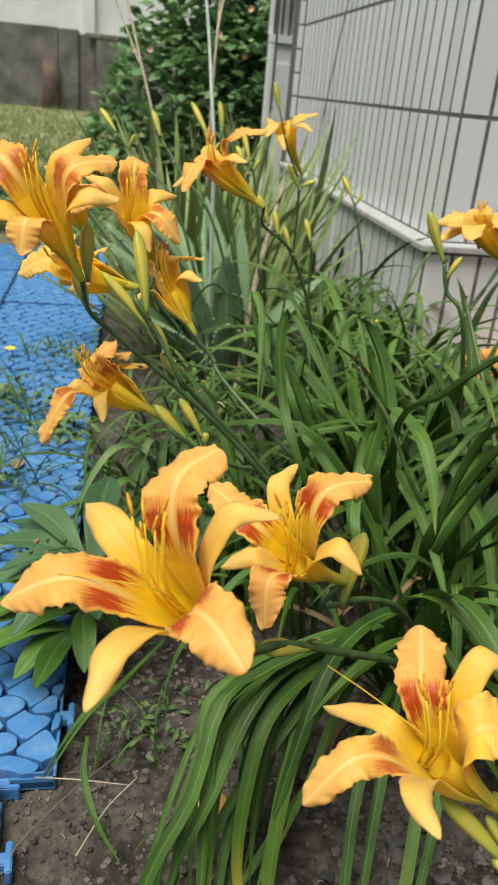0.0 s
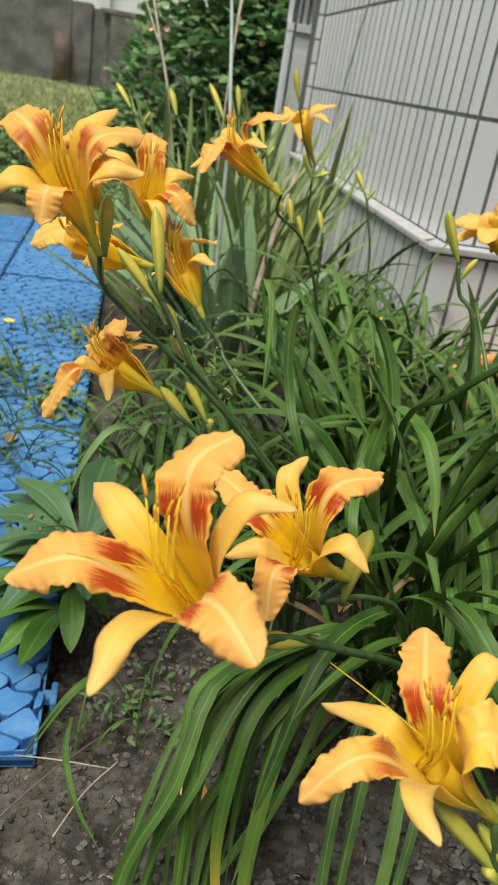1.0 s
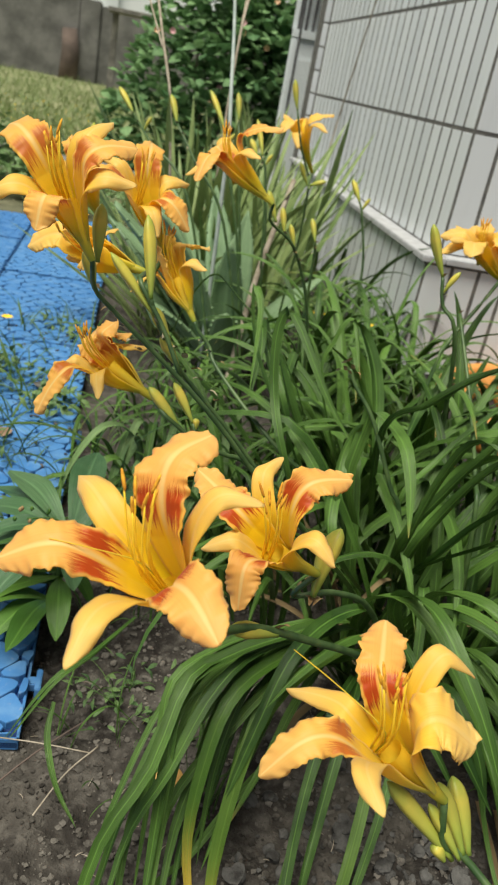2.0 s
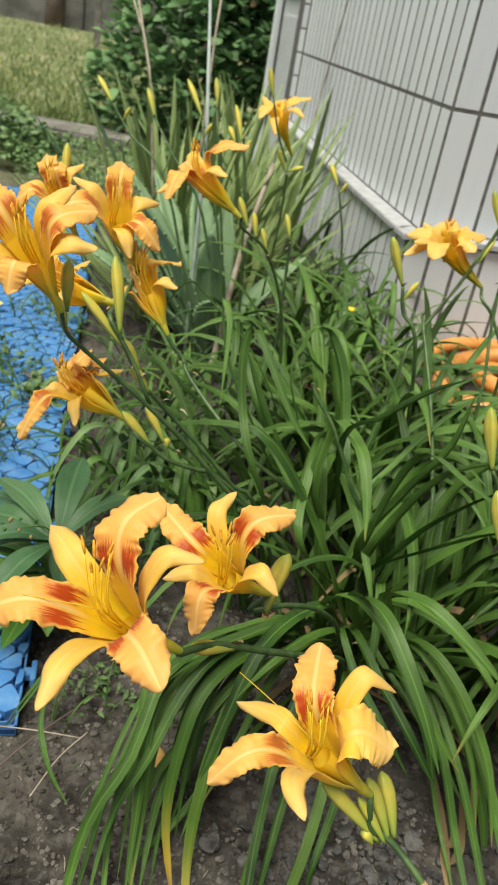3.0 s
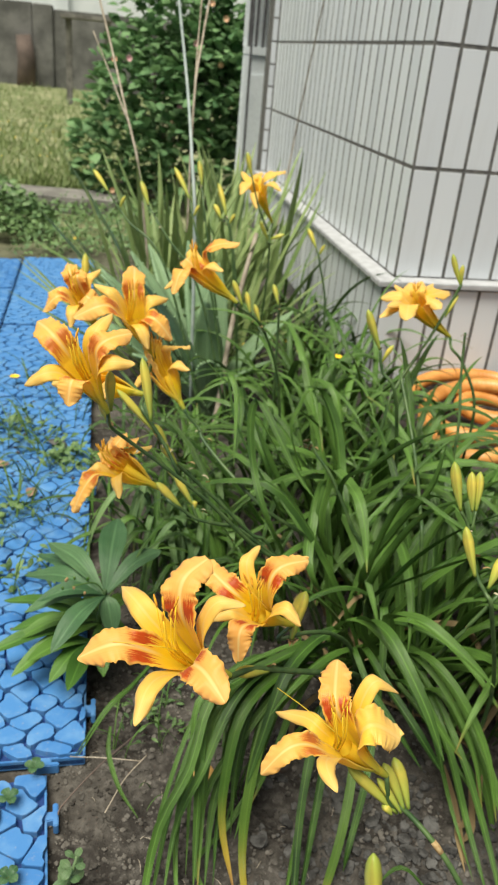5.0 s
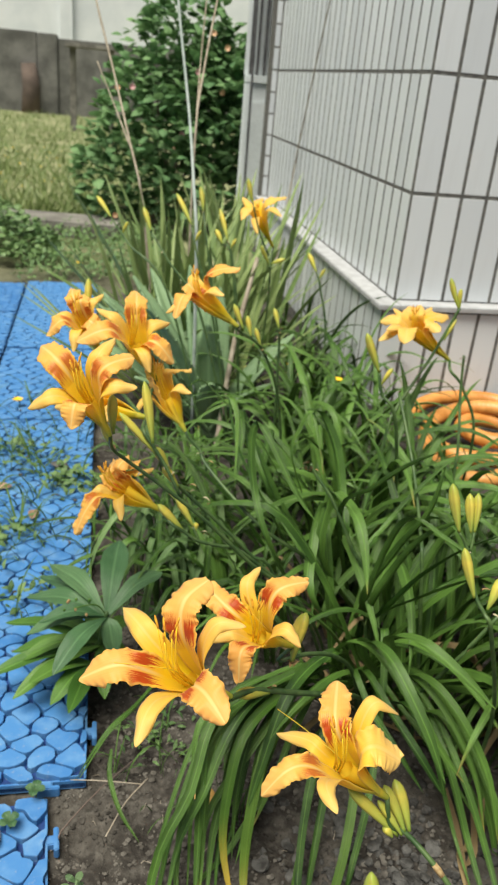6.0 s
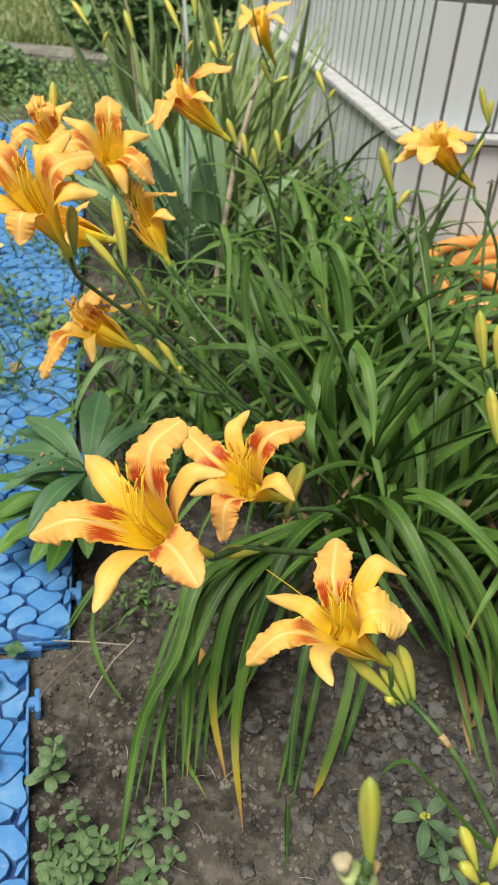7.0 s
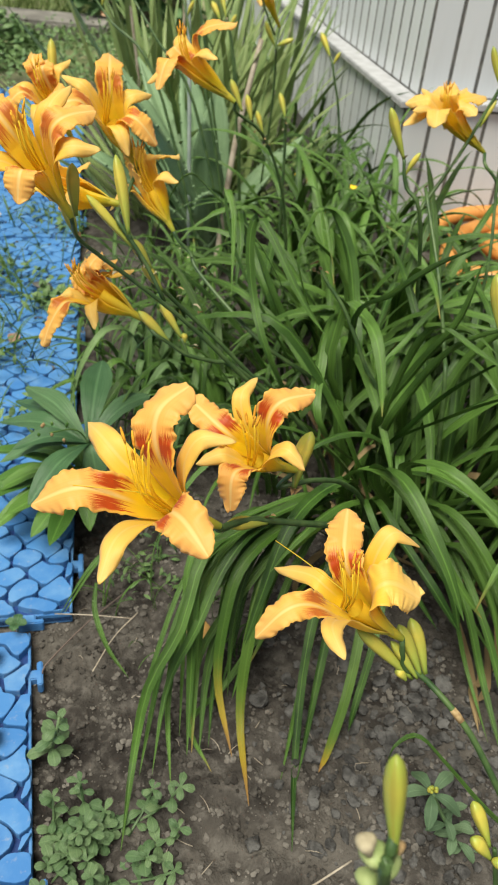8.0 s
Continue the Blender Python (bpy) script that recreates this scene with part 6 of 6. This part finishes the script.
# greener leaves lower on the stem
for x, y, z, half in ((-0.030, -0.148, 0.082, 0.0120), (-0.083, -0.092, 0.082, 0.0130), (0.014, -0.115, 0.070, 0.0115), (-0.100, -0.040, 0.075, 0.0135), (-0.080, 0.030, 0.080, 0.0130), (-0.055, -0.110, 0.060, 0.0120), (0.060, 0.040, 0.075, 0.0115), (-0.115, 0.000, 0.055, 0.0130), (0.050, -0.050, 0.060, 0.0100), (-0.010, 0.075, 0.070, 0.0120), (-0.105, -0.085, 0.050, 0.0130), (-0.140, -0.050, 0.060, 0.0130), (-0.130, 0.060, 0.060, 0.0130)):
    weed_leaf(weed, (0.008, -0.030, RNG.uniform(0.05, 0.10)), (x, y, z), half, M_WEED_FRESH, 0.016)
v, f, u = tube_data(spline([(0.016, -0.058, 0.160), (0.002, -0.066, 0.184), (-0.025, -0.082, 0.192)], 8), 0.0009, 5)
part("flower_stalk", mesh_of("weed_flower_stalk", v, f, u), M_WEED_FRESH, weed)
for k in range(8):
    v, f, u = tube_data([(0, 0, 0), (0, 0, 0.0025), (0, 0, 0.005)], [0.001, 0.0022, 0.0008], 6)
    ob = part("flower_bud", mesh_of("weed_bud", v, f, u), M_NODE if k % 2 else M_WEED_FRESH, weed)
    ob.location = (-0.017 + RNG.uniform(-0.02, 0.02), -0.080 + RNG.uniform(-0.015, 0.015), 0.192 + RNG.uniform(-0.008, 0.008))

# ---- stonecrop at the near corner ----
sedum = thing("stonecrop", "pale green creeping stonecrop with round fleshy leaves", "plant", at=(0.045, -0.235, GROUND))
leaf_mesh = mesh_of("round_leaf", *oval_leaf(0.0195, 0.0056, 0.003, 9, ((0, 0.15), (0.25, 0.55), (0.5, 0.9), (0.7, 1), (0.88, 0.8), (1, 0.1))))
leaf_mesh.materials.append(M_SEDUM)
for k in range(26):
    x, y = RNG.uniform(-0.066, 0.028), RNG.uniform(-0.11, 0.012)
    g, run, h = RNG.uniform(0, 6.28), RNG.uniform(0.012, 0.045), RNG.uniform(0.010, 0.040)
    course = spline([(x, y, 0), (x + math.cos(g) * run * 0.6, y + math.sin(g) * run * 0.6, h * 0.35), (x + math.cos(g) * run, y + math.sin(g) * run, h)], 9)
    v, f, u = tube_data(course, 0.0013, 6)
    part("stem", mesh_of("sedum_stem", v, f, u), M_SEDUM, sedum)
    for j in range(10):
        p = course[min(8, 2 + (j // 2) * 2)] if j < 6 else course[8]
        turn = math.degrees(g) + (90 if j % 2 else -90) + (j // 2) * 80 + RNG.uniform(-20, 20)
        ob = part("leaf", leaf_mesh, None, sedum)
        ob.matrix_local = pose(*p, RNG.uniform(-18, 18), RNG.uniform(-32, 8), turn) @ Matrix.Scale(RNG.uniform(0.55, 1.0) if j < 6 else RNG.uniform(0.4, 0.75), 4)
sprig = thing("stonecrop_sprig", "single tall stonecrop sprig beside the blue mat", "plant", at=(-0.02, -0.165, GROUND))
for j in range(14):
    ob = part("leaf", leaf_mesh, None, sprig)
    ob.matrix_local = pose(0.001 * j, 0, 0.006 + 0.0045 * j, 0, RNG.uniform(-30, 5), j * 95) @ Matrix.Scale(1.25 - 0.045 * j, 4)
v, f, u = tube_data([(0, 0, 0), (0.007, 0, 0.03), (0.014, 0, 0.068)], 0.0015, 6)
part("stem", mesh_of("sprig_stem", v, f, u), M_SEDUM, sprig)
herb = thing("small_herb", "small weed with pointed leaves and green flower heads", "plant", at=(0.328, -0.268, GROUND))
v, f, u = tube_data(spline([(0.03, -0.03, 0), (0.012, -0.012, 0.03), (0, 0, 0.055)], 8), 0.0018, 6)
part("stem", mesh_of("herb_stem", v, f, u), M_SEDUM, herb)
for k in range(5):
    a = k * 1.257 + 0.55
    weed_leaf(herb, (0, 0, 0.052), (math.cos(a) * 0.030, math.sin(a) * 0.030, 0.050 + RNG.uniform(-0.012, 0.008)), 0.0062, M_HERB, 0.006)
for k in range(14):
    a = k * 2.4
    w = k / 14
    r0 = (0.010 + 0.022 * w, -0.010 - 0.022 * w, 0.034 * (1 - w))
    ln = RNG.uniform(0.016, 0.026)
    weed_leaf(herb, r0, (r0[0] + math.cos(a) * ln, r0[1] + math.sin(a) * ln, r0[2] + RNG.uniform(-0.004, 0.012)), RNG.uniform(0.004, 0.0058), M_HERB, 0.004)
for k in range(9):
    v, f, u = tube_data([(0, 0, 0), (0, 0, 0.002), (0, 0, 0.004)], [0.001, 0.0022, 0.001], 6)
    ob = part("flower_bud", mesh_of("herb_bud", v, f, u), M_BUD_GREEN, herb)
    ob.location = (RNG.uniform(-0.006, 0.006), RNG.uniform(-0.006, 0.006), 0.056 + RNG.uniform(0, 0.003))
for x, y, z in ((-0.12, -0.10, 0.0), (-0.075, -0.155, 0.0), (-0.085, -0.06, 0.0), (-0.06, -0.02, 0.0)):
    cl = thing("clover_sprig", "small green clover sprig growing through the mat", "plant", "clover sprigs", at=(x, y, z))
    for k in range(4):
        a = k * 1.57 + x * 30
        weed_leaf(cl, (0, 0, 0.008), (math.cos(a) * 0.012, math.sin(a) * 0.012, 0.012), 0.0055, M_WEED, 0.002)
    v, f, u = tube_data([(0, 0, -0.006), (0.001, 0, 0.0), (0, 0, 0.009)], 0.0008, 5)
    part("stem", mesh_of("clover_stem", v, f, u), M_STEM, cl)
# grass growing over the far mats
for k in range(46):
    x, y = RNG.uniform(-0.32, 0.0), RNG.uniform(0.25, 1.25)
    g = thing("grass_tuft", "thin green grass tuft growing through the mats", "grass", "grass tufts", at=(x, y, -0.01))
    tuft(g, 0, 0, 7, 0.025, THIN, scale=(0.35, 0.85))
for k in range(24):
    x, y = RNG.uniform(0.03, 0.2), RNG.uniform(-0.06, 0.40)
    g = thing("grass_tuft", "thin green grass tuft in the soil", "grass", "grass tufts", at=(x, y, 0))
    tuft(g, 0, 0, 6, 0.02, THIN, scale=(0.25, 0.5))
# leafy weeds and litter on the mats
MAT_WEEDS = [(RNG.uniform(-0.30, -0.01), RNG.uniform(0.28, 1.2)) for _ in range(16)]


def mat_weed_place(r):
    x, y = r.choice(MAT_WEEDS)
    return (x + r.gauss(0, 0.024), y + r.gauss(0, 0.024), 0.003 + 0.022 * r.random()), (r.uniform(-1, 1), r.uniform(-1, 1), 0.4)


v, f, u = scattered(oval_leaf(0.022, 0.0055, 0.004), 290, mat_weed_place, wr)
tagged(part("weeds", mesh_of("weeds", v, f, u), M_LOW), "small leafy weeds and litter over the blue mats", "weeds", kind="stuff")
v, f, u = scattered(oval_leaf(0.014, 0.0026, 0.003), 60, lambda r: ((r.gauss(0.09, 0.028), r.gauss(0.07, 0.026), -0.014 + 0.014 * r.random()), (r.uniform(-1, 1), r.uniform(-1, 1), 0.3)), wr)
tagged(part("weeds", mesh_of("weeds", v, f, u), M_LOW), "tiny green weeds on the soil beside the mats", "weeds", kind="stuff")
straws = []
for k in range(56):
    x, y, g, ln = wr.uniform(0.0, 0.30), wr.uniform(-0.30, 0.14), wr.uniform(0, 6.28), wr.uniform(0.006, 0.02)
    z = ground_height(x, y) + 0.003
    straws.append(tube_data(spline([(x, y, z), (x + math.cos(g) * ln * 0.5, y + math.sin(g) * ln * 0.5, z + wr.uniform(0, 0.004)), (x + math.cos(g + 0.1) * ln, y + math.sin(g + 0.1) * ln, z)], 4), 0.0004, 4))
v, f, u = join(straws)
tagged(part("straw", mesh_of("straw", v, f, u), M_BARK), "short dry straw bits strewn over the soil", "straw", kind="stuff")
# small yellow blossoms among the leaves
for x, y, z in ((0.383, 1.171, 0.11), (0.533, 1.201, 0.113), (0.50, 1.201, 0.113), (0.537, 0.885, 0.191), (-0.20, 1.15, 0.02), (-0.1, 2.6, 0.04)):
    d = thing("yellow_blossom", "small yellow flower among the green leaves", "flower", "yellow blossoms", at=(x, y, z))
    v, f, u = join([ribbon_data(spline([(0, 0, 0), (0.007 * math.cos(a), 0.007 * math.sin(a), 0.003), (0.013 * math.cos(a), 0.013 * math.sin(a), 0.002)], 4), np.array((-math.sin(a), math.cos(a), 0)), np.array((0.3, 1, 1, 0.4)) * 0.004, 0.2) for a in np.arange(0, 6.2, 0.78)])
    part("petals", mesh_of("blossom_petals", v, f, u), M_DANDELION, d)
    v, f, u = tube_data([(0.0, 0.0, 0.0), (0.004, 0.0, -z * 0.5), (0.0, 0.0, -z + GROUND)], 0.0012, 5)
    part("stem", mesh_of("blossom_stem", v, f, u), M_STEM, d)

# ---- orange corrugated hose ----
def ribbed_hose(pts, radius, count):
    c = spline(pts, count)
    r = [radius * (1 + 0.028 * math.sin(i * 2.1)) for i in range(count)]
    return tube_data(c, r, 12)


hose = thing("hose", "coiled orange corrugated plastic hose beside the wall", "hose")
hose_pts = [(0.79, 1.05, 0.03), (0.86, 1.10, 0.05), (0.95, 1.115, 0.06), (1.06, 1.09, 0.06), (1.12, 0.98, 0.05), (1.08, 0.84, 0.045), (0.96, 0.78, 0.04), (0.84, 0.82, 0.03), (0.80, 0.92, 0.03), (0.86, 1.02, 0.04), (0.98, 1.05, 0.05), (1.07, 0.98, 0.06), (1.06, 0.86, 0.06), (0.96, 0.74, 0.05), (0.84, 0.70, 0.03), (0.77, 0.80, 0.02), (0.80, 0.93, 0.06), (0.92, 0.98, 0.085), (1.02, 0.93, 0.09), (1.04, 0.80, 0.05)]
hose_pts += [(0.955 + 0.085 * math.cos(g), 0.88 + 0.085 * math.sin(g), 0.05 + 0.006 * g) for g in (-0.4, 0.7, 1.8, 2.9, 4.0, 5.1, 6.2)]
v, f, u = ribbed_hose(hose_pts, 0.0185, 760)
part("coil", mesh_of("coil", v, f, u), M_HOSE, hose)

# ---- clods, twigs and litter ----
cr = random.Random(31)


def clod_mesh(r, size):
    bm = bmesh.new()
    bmesh.ops.create_icosphere(bm, subdivisions=2 if size > 0.007 else 1, radius=size)
    sx, sy, sz = r.uniform(0.75, 1.2), r.uniform(0.75, 1.2), r.uniform(0.5, 0.85)
    o = Vector((r.uniform(0, 50), r.uniform(0, 50), 0))
    for q in bm.verts:
        k = 1 + 0.6 * noise.noise(q.co * (1.3 / size) + o)
        q.co = Vector((q.co.x * sx * k, q.co.y * sy * k, min(q.co.z * sz * k, size * 0.42)))
    verts = [tuple(q.co) for q in bm.verts]
    faces = [tuple(q.index for q in g.verts) for g in bm.faces]
    bm.free()
    return verts, faces


def scatter_clods(name, label, count, place, sizes, level=None, mat=None):
    shapes = [clod_mesh(cr, 0.008) for _ in range(14)]
    verts, faces = [], []
    for k in range(count):
        x, y = place()
        tv, tf = shapes[k % 14]
        s = sizes[0] + (sizes[1] - sizes[0]) * cr.random() ** 3
        m = np.array(Euler((cr.uniform(-0.4, 0.4), cr.uniform(-0.4, 0.4), cr.uniform(0, 6.28))).to_matrix()) * s * 125
        o = len(verts)
        verts += list(np.array(tv) @ m.T + np.array((x, y, (ground_height(x, y) if level is None else level) + s * 0.38)))
        faces += [tuple(i + o for i in g) for g in tf]
    ob = part(name, mesh_of(name, verts, faces, smooth=False), mat or M_CLOD)
    return tagged(ob, label, "clods", kind="stuff")


scatter_clods("clods", "angular dry grey soil clods", 900, lambda: (cr.gauss(0.345, 0.075), cr.gauss(-0.19, 0.08)), (0.0018, 0.0088))
scatter_clods("litter", "dry soil crumbs scattered over the blue mats", 420, lambda: (cr.uniform(-0.30, 0.0), cr.uniform(0.2, 1.3)), (0.001, 0.004), 0.0)
scatter_clods("crumbs", "fine soil crumbs and small stones", 9000, lambda: (cr.uniform(-0.06, 0.44), cr.uniform(-0.43, 0.30)), (0.0006, 0.0036), None, M_CRUMB)
for pts, r in (([(-0.02, -0.005, 0.004), (0.02, -0.012, 0.006), (0.066, -0.022, 0.007)], 0.0007), ([(0.072, -0.015, 0.008), (0.045, -0.045, 0.006), (0.022, -0.085, 0.002)], 0.0008), ([(-0.03, -0.078, -0.004), (-0.026, -0.069, 0.0), (0.009, -0.025, 0.0), (0.040, 0.006, 0.0), (0.062, 0.029, -0.003)], 0.0009), ([(0.16, -0.33, -0.012), (0.20, -0.32, -0.01), (0.25, -0.30, -0.01)], 0.001)):
    v, f, u = tube_data(spline(pts, 10), r, 5)
    tagged(part("twig", mesh_of("twig", v, f, u), M_RUST if r == 0.0009 else M_BARK), "thin dry twig lying on the soil", "twig", "twigs")
for x, y, z, a, s, m in ((-0.21, 0.72, 0.006, 20, 0.045, M_DEAD_LEAF), (-0.12, 0.60, 0.006, 80, 0.04, M_DEAD_LEAF), (-0.10, 0.83, 0.008, -30, 0.05, M_CLOD), (-0.115, -0.10, 0.006, 60, 0.04, M_DEAD_LEAF), (-0.10, -0.20, 0.006, 30, 0.035, M_DEAD_LEAF), (0.12, -0.02, -0.008, -30, 0.045, M_DEAD_PETAL)):
    ob = part("fallen_leaf", mesh_of("fallen_leaf", *oval_leaf(s, s * 0.28, s * 0.15, 8)), m)
    ob.matrix_world = pose(x, y, z, 8, 4, a)
    tagged(ob, "curled dead brown leaf lying on the path" if m != M_DEAD_PETAL else "fallen orange tepal on the soil", "fallen leaf", "fallen leaves")
